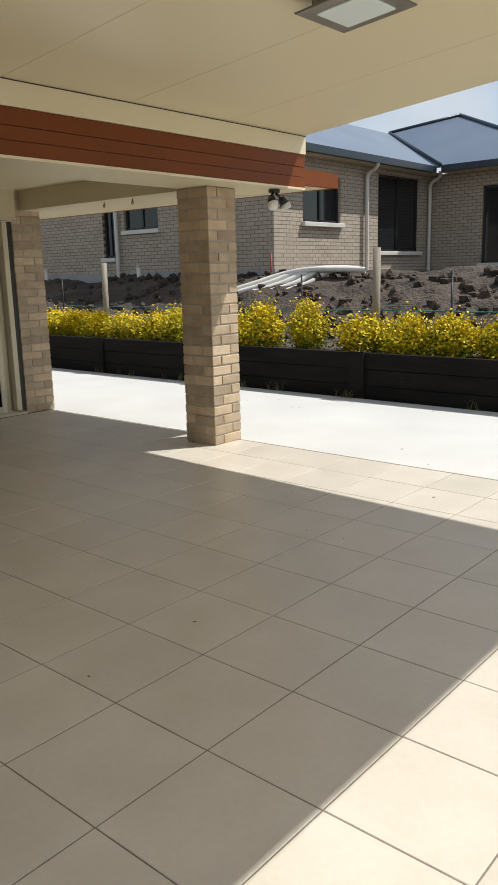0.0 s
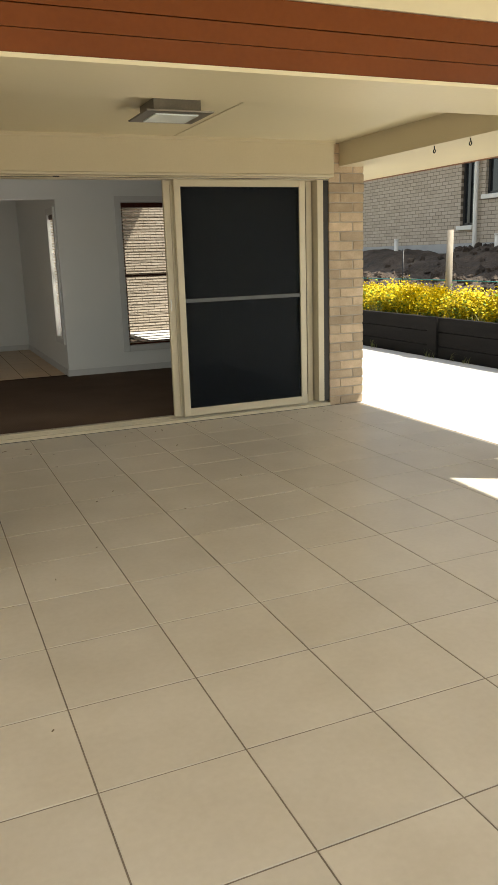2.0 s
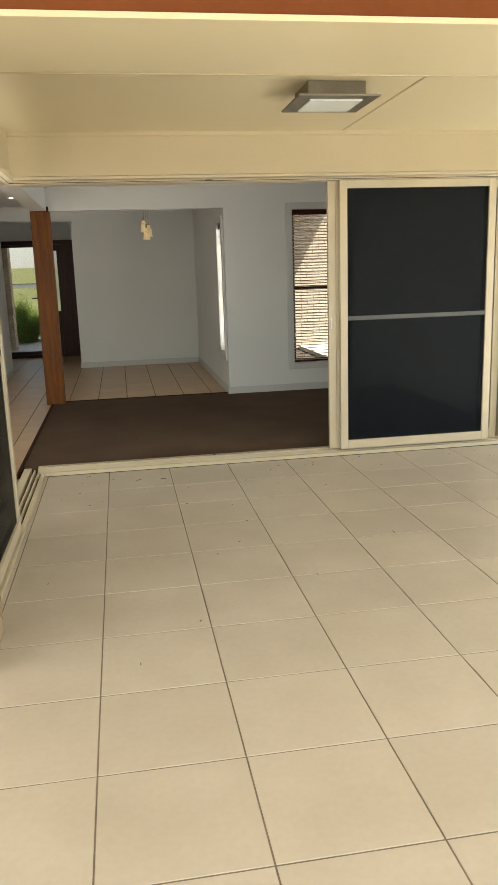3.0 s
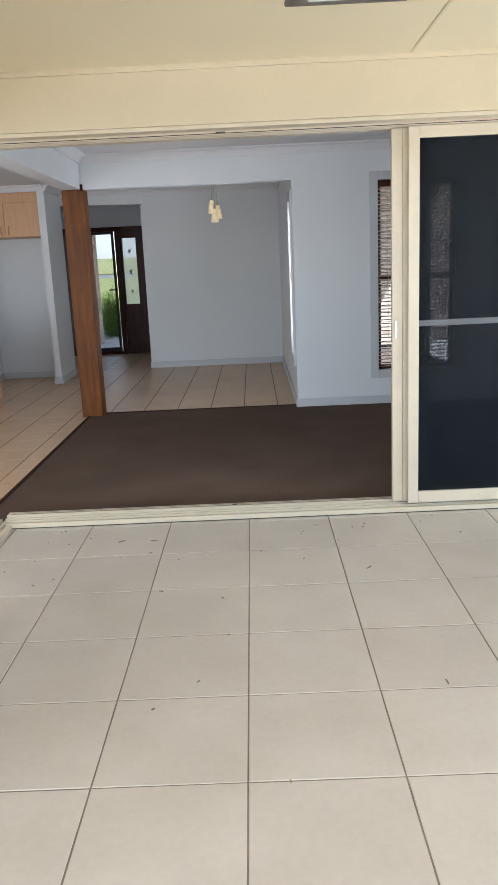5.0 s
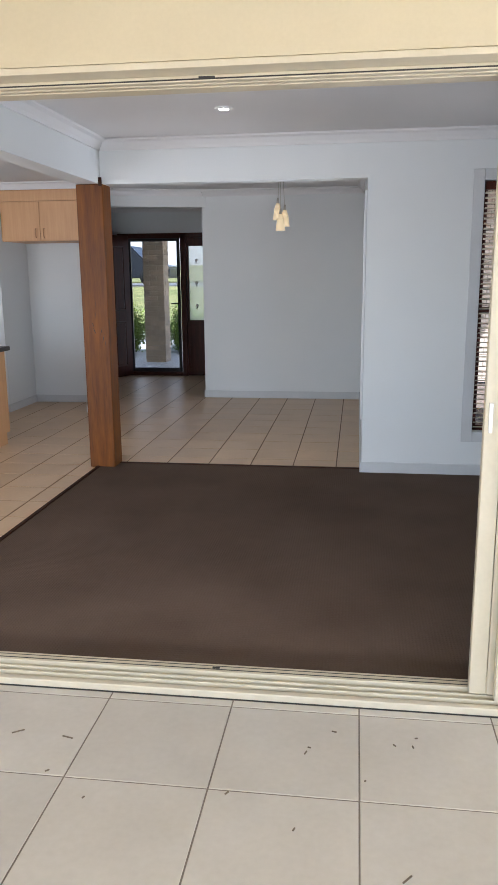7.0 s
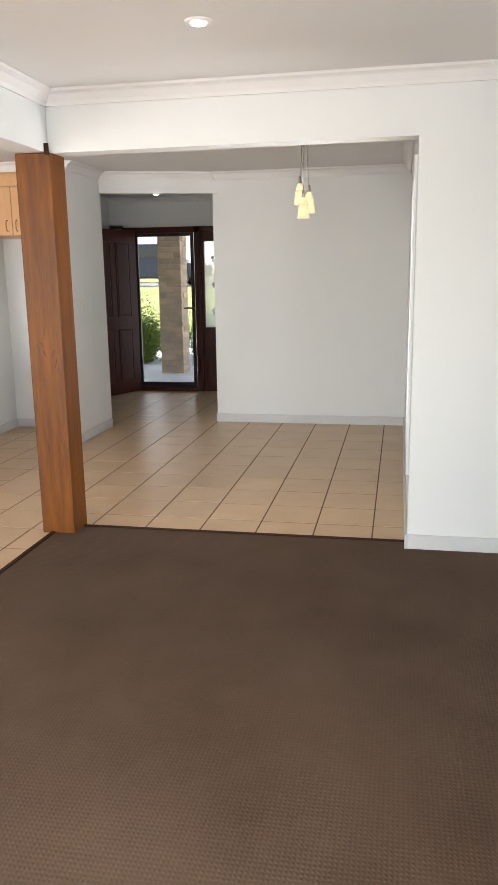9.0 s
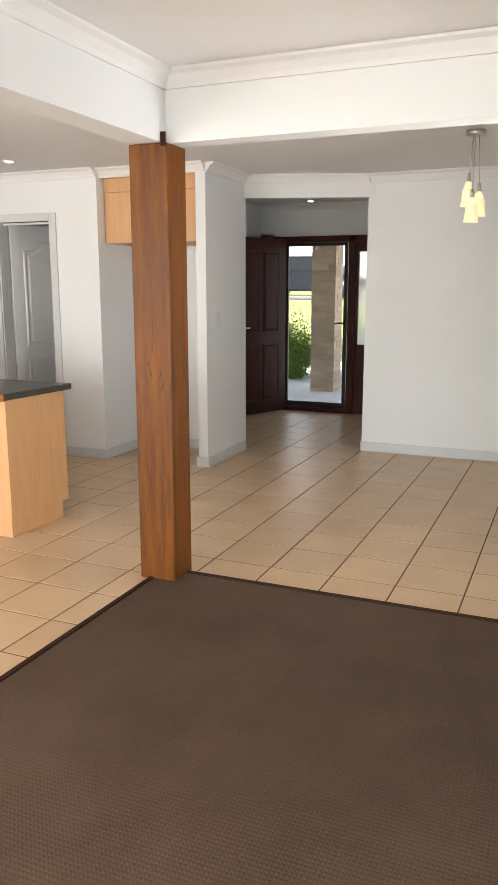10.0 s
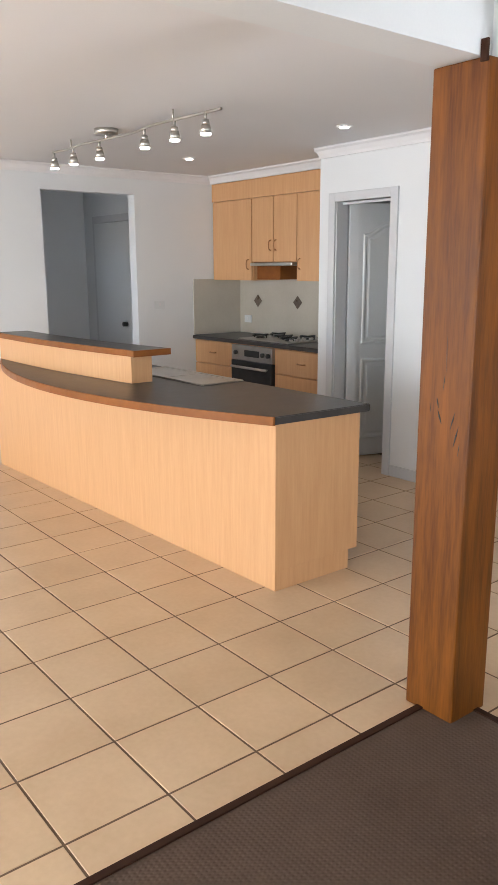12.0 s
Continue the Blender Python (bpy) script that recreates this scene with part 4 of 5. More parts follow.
# ---- the house next door ----
def neighbour():
    top = empty("neighbour_house", (10, 3.3, 1.3))
    o = top.location

    def bx(name, mat, *spans, bevel=0.0):
        return boxes(name, mat, *[(a - o.x, b - o.x, c - o.y, d - o.y, e - o.z, f - o.z) for a, b, c, d, e, f in spans], bevel=bevel, parent=top)

    F, E = 1.3, 4.0
    # west wall with two openings, south wall with two openings, and the wing
    bx("west_wall", M_BRICK_N["Y"], (10, 10.22, 3.3, 6.9, F + 0.25, E), (10, 10.22, 6.9, 8.15, F + 0.25, 2.6), (10, 10.22, 6.9, 8.15, 3.4, E), (10, 10.22, 8.15, 8.55, F + 0.25, E), (10, 10.22, 8.55, 9.0, F + 0.25, 1.95), (10, 10.22, 8.55, 9.0, 3.4, E), (10, 10.22, 9.0, 16, F + 0.25, E))
    bx("slab", M_SLAB, (9.97, 10.2, 3.27, 16, 0.4, F + 0.25), (9.97, 17, 3.27, 3.5, 0.4, F + 0.1))
    bx("south_wall", M_BRICK_N["X"], (10.22, 11.05, 3.3, 3.5, F, E), (11.05, 12.55, 3.3, 3.5, F, 2.58), (11.05, 12.55, 3.3, 3.5, 3.6, E), (12.55, 14.25, 3.3, 3.5, F, E), (14.25, 16.4, 3.3, 3.5, F, 1.95), (14.25, 16.4, 3.3, 3.5, 3.85, E), (16.4, 17.2, 3.3, 3.5, F, E))
    bx("wing_wall", M_BRICK_N["Y"], (17, 17.2, 1.75, 3.3, F, E), (17, 17.2, 0.2, 1.75, 3.6, E), (17, 17.2, -0.1, 0.2, F, E), (17, 17.2, 0.2, 1.75, F, 1.6))
    wins = (("S", 11.05, 12.55, 2.58, 3.6), ("S", 14.25, 16.4, 1.95, 3.85), ("W", 0.2, 1.75, 1.6, 3.6), ("V", 6.9, 8.15, 2.6, 3.4), ("V", 8.55, 9.0, 1.95, 3.4))
    for side, a, b, z0, z1 in wins:
        spans, panes = [], []
        for u0, u1, v0, v1 in ((a, a + 0.06, z0, z1), (b - 0.06, b, z0, z1), ((a + b) / 2 - 0.03, (a + b) / 2 + 0.03, z0, z1), (a, b, z0, z0 + 0.06), (a, b, z1 - 0.06, z1)):
            spans.append((u0, u1, 3.37, 3.43, v0, v1) if side == "S" else ((17.07, 17.13, u0, u1, v0, v1) if side == "W" else (10.07, 10.13, u0, u1, v0, v1)))
        panes = (a, b, 3.40, 3.41, z0, z1) if side == "S" else ((17.1, 17.11, a, b, z0, z1) if side == "W" else (10.1, 10.11, a, b, z0, z1))
        bx("window_frame", M_BLACK, *spans)
        bx("window_glass", M_NGLASS, panes)
        sill = (a - 0.06, b + 0.06, 3.2, 3.34, z0 - 0.1, z0) if side == "S" else ((16.9, 17.04, a - 0.06, b + 0.06, z0 - 0.1, z0) if side == "W" else (9.92, 10.04, a - 0.06, b + 0.06, z0 - 0.1, z0))
        bx("sill", M_PVC, sill, bevel=0.01)
    bx("soffit", M_CREAM, (9.5, 17.0, 3.0, 3.3, E, E + 0.03), (9.5, 10, 3.3, 16, E, E + 0.03), (16.5, 17, -0.6, 2.8, E, E + 0.03))
    bx("gutter", M_GUTTER, (9.4, 16.5, 2.86, 3.0, E, E + 0.16), (9.36, 9.5, 2.66, 16, E, E + 0.16), (16.36, 16.5, -0.6, 2.66, E, E + 0.16))
    for x, y in ((13.6, 3.22), (16.85, 3.22), (9.9, 8.35)):
        tube("downpipe", M_PVC, [(x - o.x, y - 0.3 - o.y, E + 0.04 - o.z), (x - o.x, y - 0.3 - o.y, E - 0.1 - o.z), (x - o.x, y - o.y, E - 0.2 - o.z), (x - o.x, y - o.y, E - 0.5 - o.z), (x - o.x, y - o.y, F - o.z)], 0.05, parent=top)
    bm = bmesh.new()
    P = lambda x, y, z: bm.verts.new((x - o.x, y - o.y, z - o.z))  # noqa: E731
    e = E + 0.15
    a0, v0, v1, ap, hp = P(9.4, 2.88, e), P(16.4, 2.88, e), P(20.2, 6.5, 5.85), P(21.2, 4.5, 6.25), P(16.4, -0.6, e)
    r0, b0, far, low = P(13.2, 6.5, 5.85), P(9.4, 16, e), P(26, 4.5, 6.25), P(26, -0.6, e)
    rb = P(13.2, 16, 5.85)
    bm.faces.new((a0, v0, v1, r0))
    bm.faces.new((a0, r0, rb, b0))
    bm.faces.new((v0, hp, ap, v1))
    bm.faces.new((hp, low, far, ap))
    bmesh.ops.recalc_face_normals(bm, faces=bm.faces)
    sheet = new("roof", mesh_of("roof", bm, M_ROOF))
    sheet.parent = top
    so = sheet.modifiers.new("thickness", "SOLIDIFY")
    so.thickness = 0.05
    rods("ridge_cap", M_GUTTER, [((6.4, -0.6, e - o.z + 0.03), (10.2, 3.2, 5.88 - o.z), 0.05), ((10.2, 3.2, 5.88 - o.z), (11.2, 1.2, 6.28 - o.z), 0.05), ((11.2, 1.2, 6.28 - o.z), (6.4, -3.9, e - o.z + 0.03), 0.05)], parent=top, sides=6)
    return tagged(top, "single-storey tan brick house with blue-grey steel roof", "house")


M_NGLASS = material("dark_house_glass", (0.012, 0.015, 0.018), 0.05)
neighbour()

# ---- ceiling lights ----


def square_lamp(name, at, turn, label):
    top = empty(name, (0, 0, 0))
    boxes("base", M_DARKSTEEL, (-0.155, 0.155, -0.155, 0.155, -0.075, 0), bevel=0.004, parent=top)
    bm = bmesh.new()
    rims = [[bm.verts.new((sx * r, sy * r, z)) for sx, sy in ((-1, -1), (1, -1), (1, 1), (-1, 1))] for r, z in ((0.14, -0.088), (0.215, -0.086), (0.22, -0.078), (0.14, -0.076))]
    for a, b in zip(rims, rims[1:] + rims[:1]):
        for i in range(4):
            bm.faces.new((a[i], a[(i + 1) % 4], b[(i + 1) % 4], b[i]))
    bmesh.ops.recalc_face_normals(bm, faces=bm.faces)
    r = new("rim", mesh_of("rim", bm, M_DARKSTEEL))
    r.parent = top
    boxes("diffuser", M_LAMPGLASS, (-0.142, 0.142, -0.142, 0.142, -0.096, -0.078), bevel=0.004, parent=top)
    top.matrix_world = pose(*at, *turn)
    return tagged(top, label, "ceiling lamp", "square patio ceiling lamps")


square_lamp("ceiling_lamp", (-0.45, -1.31, 2.4), (0, 0, 0), "square steel ceiling lamp with frosted glass, unlit")
square_lamp("ceiling_lamp", (0.18, -5.07, roof_z(-5.07) - 0.003), (-5.26, 0, 0), "square steel ceiling lamp on the patio roof, unlit")


def downlight(x, y):
    top = empty("downlight", (x, y, CH))
    bm = bmesh.new()
    bmesh.ops.create_cone(bm, cap_ends=True, segments=24, radius1=0.05, radius2=0.055, depth=0.008, matrix=Matrix.Translation((0, 0, -0.004)))
    r = new("trim_ring", mesh_of("trim_ring", bm, M_CEIL, smooth=False))
    r.parent = top
    rods("lens", M_LED, [((0, 0, -0.012), (0, 0, -0.0085), 0.029)], parent=top, sides=20)
    tagged(top, "small round recessed downlight, lit", "downlight", "recessed downlights")


for x, y in ((-4.65, 4.95), (-2.90, 4.88), (-6.46, 4.97), (-3.40, 8.45), (-1.28, 2.33)):
    downlight(x, y)


def pendant():
    top = empty("pendant_lamp", (-1.22, 5.15, CH))
    rods("ceiling_plate", M_STEEL, [((0, 0, -0.03), (0, 0, 0), 0.06)], parent=top, sides=24)
    for dx, dy, drop in ((-0.03, 0.0, 0.30), (0.035, 0.02, 0.36), (0.0, -0.04, 0.40)):
        rods("cable", M_STEEL, [((dx, dy, -drop), (dx * 0.5, dy * 0.5, -0.02), 0.003)], parent=top, sides=6)
        rods("shade", M_OPAL, [((dx, dy, -drop - 0.05), (dx, dy, -drop), 0.034, 0.016), ((dx, dy, -drop - 0.15), (dx, dy, -drop - 0.05), 0.046, 0.034)], parent=top, sides=16)
        rods("socket", M_STEEL, [((dx, dy, -drop), (dx, dy, -drop + 0.05), 0.014, 0.008)], parent=top)
    tagged(top, "cluster pendant lamp with lit amber glass shades", "pendant lamp")


pendant()


def track_lamp():
    top = empty("track_lamp", (-5.65, 3.78, CH))
    pts = [(-0.76, -0.03, -0.062), (-0.55, 0.0, -0.062), (-0.30, -0.04, -0.062), (0.0, 0.0, -0.062), (0.30, 0.03, -0.062), (0.60, -0.03, -0.062), (0.90, 0.0, -0.062), (1.24, 0.02, -0.062)]
    tube("rail", M_STEEL, pts, 0.008, parent=top)
    rods("canopy", M_STEEL, [((0, 0.0, -0.035), (0, 0.0, 0), 0.075, 0.08), ((0, 0.0, -0.062), (0, 0.0, -0.03), 0.01)], parent=top, sides=24)
    for x in (-0.52, 0.80):
        rods("rail_stay", M_STEEL, [((x, 0.0, -0.062), (x, 0.0, 0.0), 0.006)], parent=top, sides=10)
    for x, y in ((-0.74, -0.03), (-0.45, -0.02), (-0.10, 0.0), (0.48, 0.0), (0.83, -0.01), (1.11, 0.01)):
        rods("spot_head", M_STEEL, [((x, y, -0.10), (x, y, -0.062), 0.008), ((x, y, -0.125), (x, y, -0.10), 0.024, 0.018), ((x, y, -0.168), (x, y, -0.125), 0.036, 0.024)], parent=top, sides=16)
        rods("bulb", M_LED, [((x, y, -0.178), (x, y, -0.1685), 0.029)], parent=top, sides=16)
    tagged(top, "curved steel track lamp with six lit spot heads", "track lamp")


track_lamp()

# ---- kitchen ----


def curve_front(x):
    """Front edge of the island bench, bowed towards the living room."""
    return 3.06 + 0.38 * ((x + 5.2) / 1.66) ** 2


def island():
    top = empty("kitchen_island", (-5.0, 3.6, FI))
    o = top.location
    P = lambda pts: [(x - o.x, y - o.y) for x, y in pts]  # noqa: E731
    xs = [-3.535 - 0.196 * i for i in range(18)]
    front = [(x, curve_front(x)) for x in xs]
    body_front = [(x, 3.458 - 0.03 * (-3.57 - x)) for x in (-3.57, -4.5, -5.5, -6.86)]
    prism("body", M_LAM, P(body_front + [(-6.86, 3.93), (-3.57, 3.93)]), 0.0, 0.822, parent=top)
    boxes("end_panel", M_LAM, (-3.57 - o.x, -3.548 - o.x, 3.456 - o.y, 4.01 - o.y, 0.102, 0.822), (-3.57 - o.x, -3.551 - o.x, 3.457 - o.y, 3.95 - o.y, 0.0, 0.1), parent=top)
    prism("benchtop", M_BENCH, P(front + [(-6.867, 4.04), (-3.505, 4.04)]), 0.824, 0.862, parent=top, bevel=0.004)
    edge = [(x, y - 0.012) for x, y in front] + [(x, y - 0.001) for x, y in front[::-1]]
    prism("timber_edge", M_EDGE, P(edge), 0.822, 0.863, parent=top)
    bar_f = [(x, 3.43 - 0.11 * (1 - (1 - min(1, (-4.84 - x) / 1.3)) ** 1.8)) for x in [-4.84 - 0.15 * i for i in range(13)]]
    bar_b = [(x, y + 0.24) for x, y in bar_f[::-1]]
    prism("bar_upstand", M_LAM, P([(x - 0.03, y + 0.03) for x, y in bar_f] + [(x - 0.03, y + 0.17) for x, y in bar_f[::-1]]), 0.864, 1.03, parent=top)
    prism("bar_top", M_BENCH, P([(-4.78, bar_f[0][1])] + bar_f + bar_b + [(-4.78, bar_b[-1][1])]), 1.032, 1.066, parent=top, bevel=0.004)
    prism("bar_edge", M_EDGE, P([(-4.765, bar_f[0][1] - 0.012)] + [(x, y - 0.012) for x, y in bar_f] + [(x, y - 0.001) for x, y in bar_f[::-1]] + [(-4.778, bar_f[0][1] - 0.001), (-4.778, bar_b[-1][1]), (-4.765, bar_b[-1][1])]), 1.03, 1.067, parent=top)
    tagged(top, "beech laminate kitchen island with curved dark benchtop and raised bar", "kitchen island")
    sink = empty("sink", (-4.95, 3.93, FI + 0.863))
    boxes("rim", M_STEEL, (-0.45, 0.42, -0.2, -0.17, 0, 0.008), (-0.45, 0.42, 0.08, 0.1, 0, 0.008), (-0.45, -0.42, -0.17, 0.08, 0, 0.008), (0.39, 0.42, -0.17, 0.08, 0, 0.008), (-0.05, 0.0, -0.17, 0.08, 0, 0.006), bevel=0.002, parent=sink)
    boxes("bowl", M_STEEL, (-0.42, -0.05, -0.17, 0.08, 0.0005, 0.003), (0.0, 0.39, -0.17, 0.08, 0.0005, 0.003), parent=sink)
    tagged(sink, "stainless steel sink set in the benchtop", "sink")


island()


def bow_handle(parent, x, y, z, vertical=True):
    d = Vector((0, 0, 0.045)) if vertical else Vector((0.045, 0, 0))
    c = Vector((x, y, z))
    tube("handle", M_HANDLE, [c - d, c - d + Vector((0, -0.025, 0)), c + Vector((0, -0.032, 0)), c + d + Vector((0, -0.025, 0)), c + d], 0.005, parent=parent)


def wall_cabinets():
    top = empty("wall_cabinet", (-6.45, 6.25, 1.45))
    boxes("carcass", M_LAM, (-0.995, -0.36, -0.33, -0.005, 0, 0.86), (-0.36, 0.28, -0.33, -0.005, 0.17, 0.86), (0.28, 0.995, -0.33, -0.005, 0, 0.86), parent=top)
    for x0, x1, z0 in ((-0.99, -0.365, 0.0), (-0.355, -0.04, 0.17), (-0.035, 0.28, 0.17), (0.285, 0.99, 0.0)):
        boxes("door", M_LAM, (x0 + 0.002, x1 - 0.002, -0.352, -0.334, z0 + 0.003, 0.75), bevel=0.002, parent=top)
    boxes("bulkhead", M_LAM, (-0.995, 0.995, -0.356, -0.005, 0.757, 0.925), parent=top)
    for x, z in ((-0.41, 0.15), (-0.075, 0.32), (0.0, 0.32), (0.33, 0.15)):
        bow_handle(top, x, -0.352, z)
    tagged(top, "beech laminate wall cupboards above the cooktop", "wall cabinet")
    hood = boxes("range_hood", M_STEEL, (-6.79, -6.19, 5.86, 6.235, 1.585, 1.615), bevel=0.006)
    boxes("hood_box", M_EDGE, (-6.79, -6.45, 5.95, 6.235, 1.46, 1.583), parent=hood)
    tagged(hood, "slim steel range hood under the cupboards", "range hood")


wall_cabinets()


def base_cabinets():
    top = empty("base_cabinet", (-6.45, 6.25, FI))
    boxes("carcass", M_LAM, (-0.995, 0.995, -0.57, -0.005, 0.1, 0.83), (-0.995, 0.995, -0.53, -0.005, 0, 0.1), parent=top)
    boxes("benchtop", M_BENCH, (-0.995, 0.995, -0.62, -0.005, 0.832, 0.868), bevel=0.004, parent=top)
    for x0, x1 in ((-0.99, -0.36), (0.27, 0.99)):
        for z0, z1 in ((0.60, 0.825), (0.36, 0.595), (0.105, 0.355)):
            boxes("drawer", M_LAM, (x0 + 0.003, x1 - 0.003, -0.592, -0.573, z0 + 0.003, z1 - 0.003), bevel=0.002, parent=top)
            bow_handle(top, (x0 + x1) / 2, -0.592, (z0 + z1) / 2, False)
    tagged(top, "beech laminate base cupboards with drawers and dark benchtop", "base cabinet")
    ov = empty("oven", (-6.5, 5.66, FI + 0.12))
    boxes("face", M_STEEL, (-0.3, 0.3, -0.02, 0.02, 0.56, 0.70), bevel=0.004, parent=ov)
    boxes("door", M_BLACK, (-0.3, 0.3, -0.025, 0.02, 0, 0.555), bevel=0.004, parent=ov)
    boxes("display", M_BLACK, (-0.1, 0.12, -0.0225, -0.02, 0.60, 0.66), parent=ov)
    rods("handle", M_STEEL, [((-0.26, -0.055, 0.50), (0.26, -0.055, 0.50), 0.012), ((-0.24, -0.055, 0.50), (-0.24, -0.02, 0.50), 0.008), ((0.24, -0.055, 0.50), (0.24, -0.02, 0.50), 0.008)], parent=ov)
    for x in (-0.22, 0.18, 0.26):
        rods("knob", M_BLACK, [((x, -0.045, 0.63), (x, -0.02, 0.63), 0.02)], parent=ov)
    tagged(ov, "steel built-in oven under the cooktop", "oven")
    ck = empty("gas_cooktop", (-6.4, 5.95, FI + 0.868))
    boxes("plate", M_STEEL, (-0.36, 0.36, -0.26, 0.24, 0.001, 0.012), bevel=0.004, parent=ck)
    for x, y in ((-0.22, -0.1), (-0.22, 0.12), (0.02, 0.0), (0.2, 0.12), (0.2, -0.1)):
        rods("burner", M_BLACK, [((x, y, 0.012), (x, y, 0.028), 0.045, 0.035)], parent=ck, sides=18)
        boxes("trivet", M_BLACK, (x - 0.095, x + 0.095, y - 0.005, y + 0.005, 0.034, 0.046), (x - 0.005, x + 0.005, y - 0.095, y + 0.095, 0.034, 0.046), (x - 0.095, x - 0.085, y - 0.005, y + 0.005, 0.012, 0.04), (x + 0.085, x + 0.095, y - 0.005, y + 0.005, 0.012, 0.04), bevel=0.001, parent=ck)
    for k in range(5):
        rods("knob", M_STEEL, [((0.31, -0.18 + 0.08 * k, 0.012), (0.31, -0.18 + 0.08 * k, 0.034), 0.018)], parent=ck, sides=14)
    tagged(ck, "gas cooktop with five burners and black trivets", "cooktop")


base_cabinets()
sp = structure(boxes("splashback", M_SPLASH, (-7.45, -5.45, 6.24, 6.249, 0.91, 1.6), (-7.449, -7.44, 5.65, 6.24, 0.91, 1.46)), "ivory tiled splashback with brown diamond insets", "splashback")
for x in (-7.14, -6.53):
    d = boxes("diamond_tile", M_DIAMOND, (-0.045, 0.045, -0.004, 0.0, -0.045, 0.045), parent=sp)
    d.matrix_world = pose(x, 6.239, 1.24, 0, 45, 0)

ob = empty("overhead_cupboard", (-3.805, 6.22, 1.86))
boxes("carcass", M_LAM, (-0.43, 0.43, -0.60, -0.005, 0, 0.585), parent=ob)
for x0, x1 in ((-0.43, 0.0), (0.0, 0.43)):
    boxes("door", M_LAM, (x0 + 0.002, x1 - 0.002, -0.62, -0.602, 0.003, 0.40), bevel=0.002, parent=ob)
boxes("bulkhead", M_LAM, (-0.43, 0.43, -0.622, -0.602, 0.405, 0.51), parent=ob)
bow_handle(ob, -0.045, -0.62, 0.08)
bow_handle(ob, 0.045, -0.62, 0.08)
tagged(ob, "beech laminate cupboard above the fridge recess", "wall cabinet")

pd = panel_leaf("pantry_door", 0.70, 2.0, M_DOORPAINT, [(0.12, 0.58, 0.92, 1.86, True), (0.12, 0.58, 0.14, 0.80, False)], 0.035)
rods("knob", M_BLACK, [((0.64, -0.05, 0.98), (0.64, 0.085, 0.98), 0.024)], parent=pd, sides=16)
pd.matrix_world = pose(-5.245, 5.625, FI + 0.01, 0, 0, 72)
tagged(pd, "white moulded pantry door with arched panel, ajar", "door")
structure(boxes("pantry_architrave", M_TRIM, (-5.337, -5.27, 5.482, 5.50, FI, 2.115), (-4.715, -4.648, 5.482, 5.50, FI, 2.115), (-5.27, -4.715, 5.482, 5.50, 2.05, 2.115), (-5.275, -5.262, 5.50, 5.62, FI, 2.06), (-4.722, -4.71, 5.50, 5.62, FI, 2.06), (-5.262, -4.722, 5.56, 5.575, 2.03, 2.05), bevel=0.003), "pale grey architrave round the pantry door", "trim")

hd = boxes("hall_door", M_DOORPAINT, (-8.75, -8.0, 5.25, 5.285, FI + 0.01, 2.04), bevel=0.003)
rods("knob", M_BLACK, [((-8.1, 5.2, 1.0), (-8.1, 5.25, 1.0), 0.024)], parent=hd)
tagged(hd, "plain white closed door in the back hall", "door")
structure(boxes("hall_architrave", M_TRIM, (-8.83, -8.755, 5.27, 5.3, FI, 2.12), (-7.995, -7.92, 5.27, 5.3, FI, 2.12), (-8.755, -7.995, 5.27, 5.3, 2.045, 2.12), bevel=0.003), "pale grey architrave of the back hall door", "trim")


def wall_plate(at, rz, w=0.075, h=0.115):
    top = empty("light_switch")
    boxes("plate", M_DOORPAINT, (-w / 2, w / 2, -0.008, 0, -h / 2, h / 2), bevel=0.003, parent=top)
    boxes("rocker", M_CEIL, (-0.01, 0.01, -0.012, -0.008, -0.012, 0.018), bevel=0.002, parent=top)
    top.matrix_world = pose(*at, 0, 0, rz)
    tagged(top, "white plastic wall switch plate", "light switch", "wall switch plates")


wall_plate((-3.283, 5.78, 1.25), 90)
wall_plate((-7.448, 5.25, 1.22), 90, 0.115, 0.075)
wall_plate((-7.3, 6.238, 1.05), 0, 0.115, 0.075)

for y in (-1.45, -1.85):
    hk = tube("ceiling_hook", M_BLACK, [(1.5, y, 2.17), (1.5, y, 2.15), (1.5, y - 0.016, 2.135), (1.5, y, 2.118), (1.5, y + 0.016, 2.135), (1.5, y + 0.004, 2.146)], 0.004)
    tagged(hk, "small black steel screw eye under the beam", "hook", "screw eyes in the beam")


fl = empty("flood_light", (2.18, -2.95, 2.2))
rods("base", M_BLACK, [((0, 0, -0.03), (0, 0, 0.0), 0.05)], parent=fl, sides=20)
for dx in (-0.07, 0.07):
    rods("lamp_head", M_BLACK, [((dx * 0.3, 0, -0.03), (dx, -0.02, -0.08), 0.012), ((dx, -0.02, -0.07), (dx * 1.25, -0.05, -0.13), 0.03, 0.045)], parent=fl, sides=14)
    rods("globe", M_PVC, [((dx * 1.25, -0.05, -0.13), (dx * 1.4, -0.07, -0.165), 0.05, 0.04)], parent=fl, sides=16)
tagged(fl, "black twin flood light with white globes under the eave", "flood light")


def litter():
    rng = random.Random(21)
    bm = bmesh.new()
    for _ in range(70):
        if rng.random() < 0.6:
            x, y = rng.uniform(-2.2, 1.3), 0.07 - abs(rng.gauss(0, 0.45))
        else:
            x, y = rng.uniform(-2.2, 4.2), rng.uniform(-5.5, -0.1)
        a, ln = rng.uniform(0, 3.14), rng.uniform(0.003, 0.009) * (2.4 if rng.random() < 0.12 else 1)
        add_box(bm, -ln, ln, -0.002, 0.002, 0.0, 0.003, turn=pose(x, y, 0.001, 0, 0, math.degrees(a)))
    tagged(new("leaf_litter", mesh_of("leaf_litter", bm, M_DEBRIS)), "scattered dry leaf bits on the patio", "litter", kind="stuff")


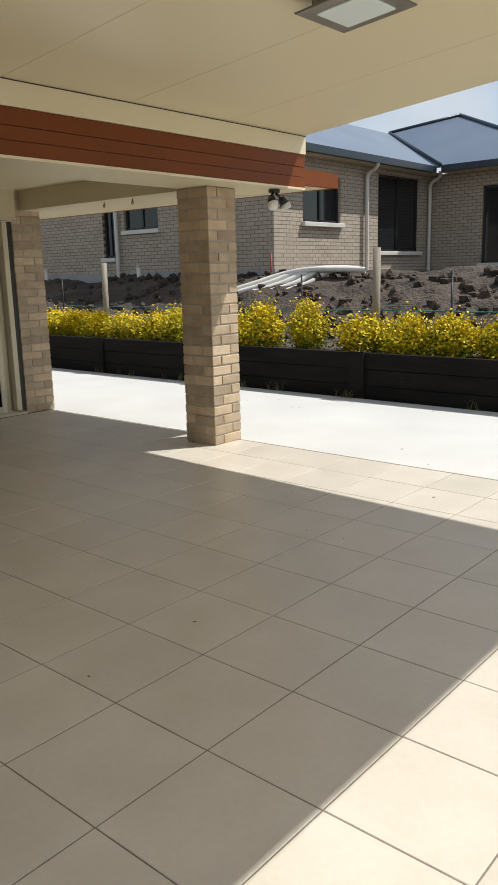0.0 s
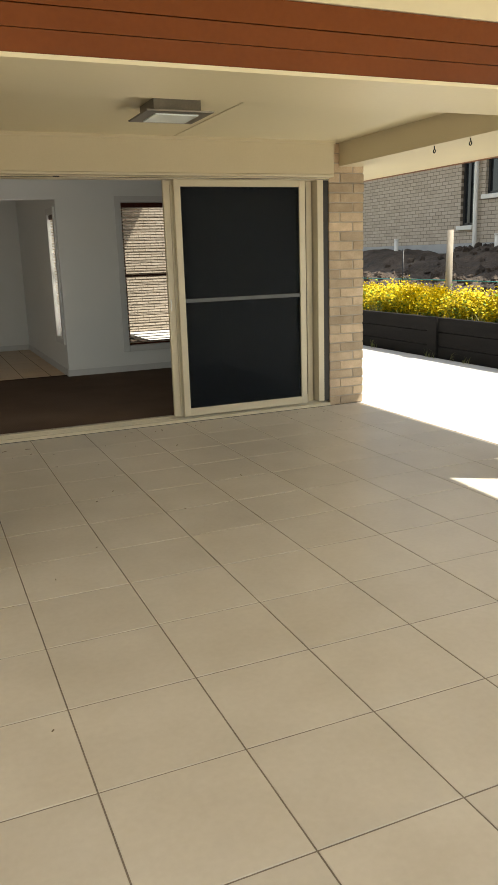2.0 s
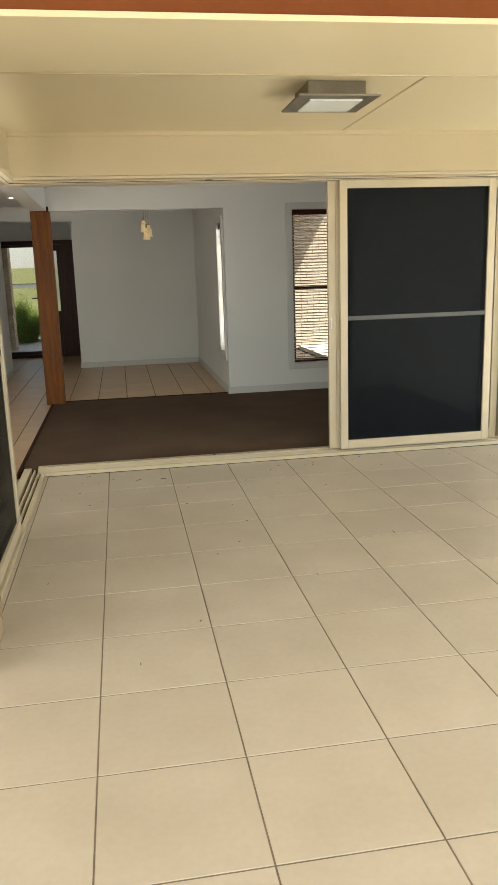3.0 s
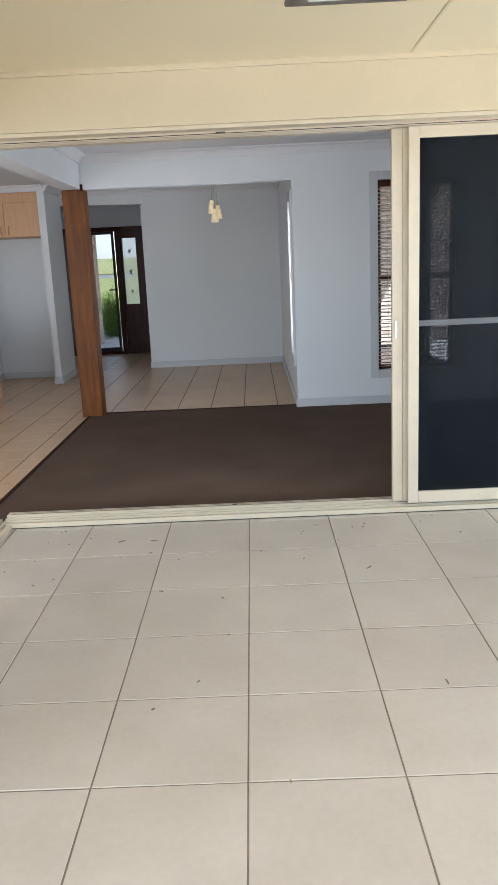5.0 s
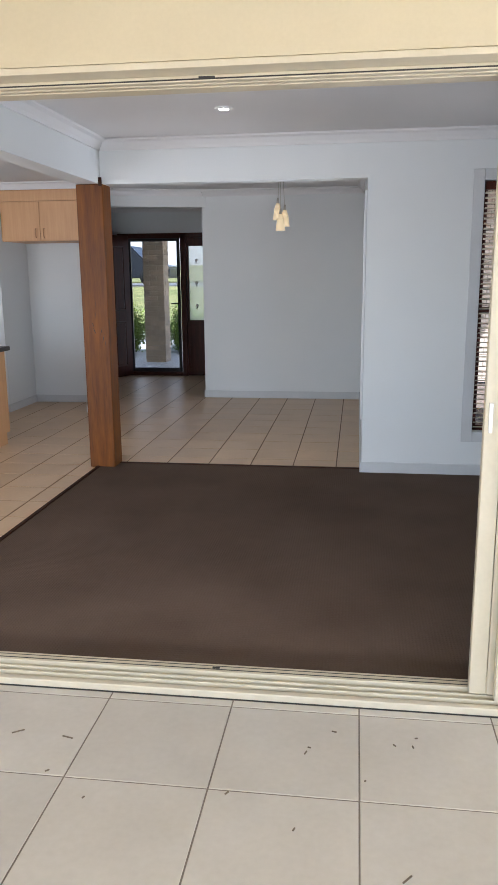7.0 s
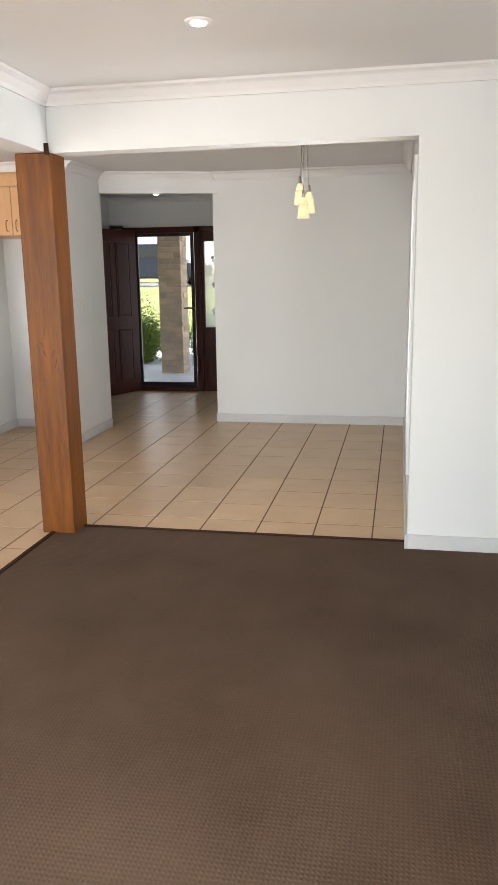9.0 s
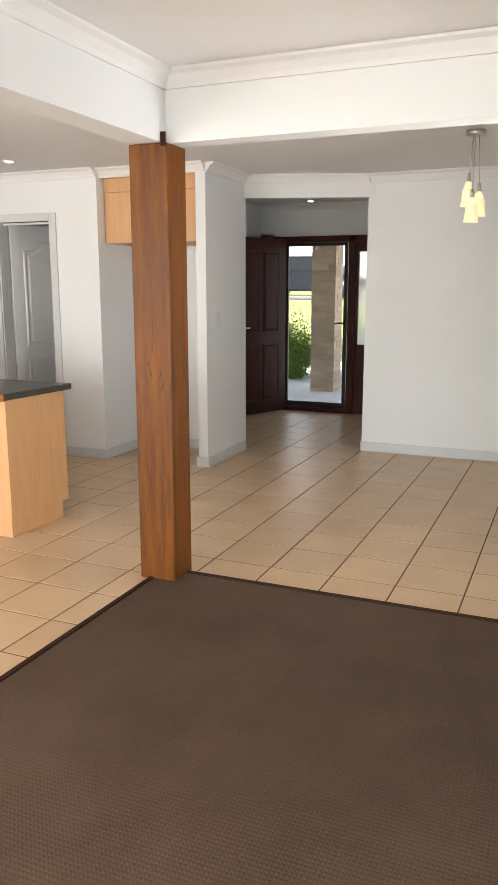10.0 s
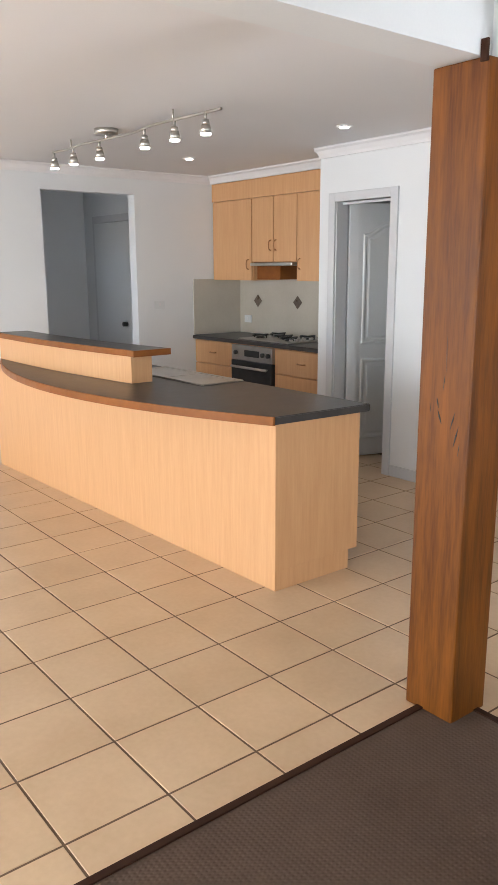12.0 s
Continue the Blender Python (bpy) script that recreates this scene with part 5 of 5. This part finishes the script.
litter()

# ---- floor tiles, last ----


def tiled(parent_name, mat, size, joint, x_line, y_line, z, height, regions, near):
    """Square tiles on a grid through (x_line, y_line), cut at the regions' edges; near: the stretch of plan whose tiles are parts."""
    parent = bpy.data.objects[parent_name]
    shared = {}
    rest = bmesh.new()
    count = 0
    for rx0, rx1, ry0, ry1 in regions:
        i0, i1 = math.floor((rx0 - x_line) / size), math.ceil((rx1 - x_line) / size)
        j0, j1 = math.floor((ry0 - y_line) / size), math.ceil((ry1 - y_line) / size)
        for i in range(i0, i1):
            for j in range(j0, j1):
                x0, x1 = max(rx0, x_line + i * size) + joint / 2, min(rx1, x_line + (i + 1) * size) - joint / 2
                y0, y1 = max(ry0, y_line + j * size) + joint / 2, min(ry1, y_line + (j + 1) * size) - joint / 2
                if x1 - x0 < 0.02 or y1 - y0 < 0.02:
                    continue
                cx, cy = (x0 + x1) / 2, (y0 + y1) / 2
                if near[0] < cx < near[1] and near[2] < cy < near[3] and count < 300:
                    key = (round(x1 - x0, 3), round(y1 - y0, 3))
                    if key not in shared:
                        bm = bmesh.new()
                        add_box(bm, -key[0] / 2, key[0] / 2, -key[1] / 2, key[1] / 2, -height, 0)
                        edges = [e for e in bm.edges if all(v.co.z > -1e-6 for v in e.verts)]
                        bmesh.ops.bevel(bm, geom=edges, offset=0.0018, segments=1, affect="EDGES")
                        shared[key] = mesh_of("tile", bm, mat)
                    t = new("tile", shared[key])
                    t.parent = parent
                    t.location = (cx, cy, z + random.uniform(-0.0004, 0.0004))
                    count += 1
                else:
                    add_box(rest, x0, x1, y0, y1, z - height, z)
    ob = new("far_tiles", mesh_of("far_tiles", rest, mat))
    ob.parent = parent
    tagged(ob, kind="stuff")


tiled("patio_floor", M_TILE_OUT, 0.45, 0.005, 0.0, -0.407, 0.0, 0.0055, [(-8.0, 1.82, -12.0, 0.087)], (-3.4, 1.9, -7.0, 0.1))
tiled("floor", M_TILE_IN, 0.334, 0.008, -2.96, 2.602, FI, 0.0055, [(-7.45, -2.472, -2.6, 3.27), (-7.45, -2.626, 3.27, 5.942), (-2.626, -2.472, 3.27, 3.362), (-2.626, -0.43, 3.362, 5.942), (-4.24, -0.43, 5.942, 6.61), (-2.292, -0.43, 6.61, 6.71), (-4.12, -2.292, 6.61, 8.75)], (-5.2, -0.4, 1.2, 6.7))
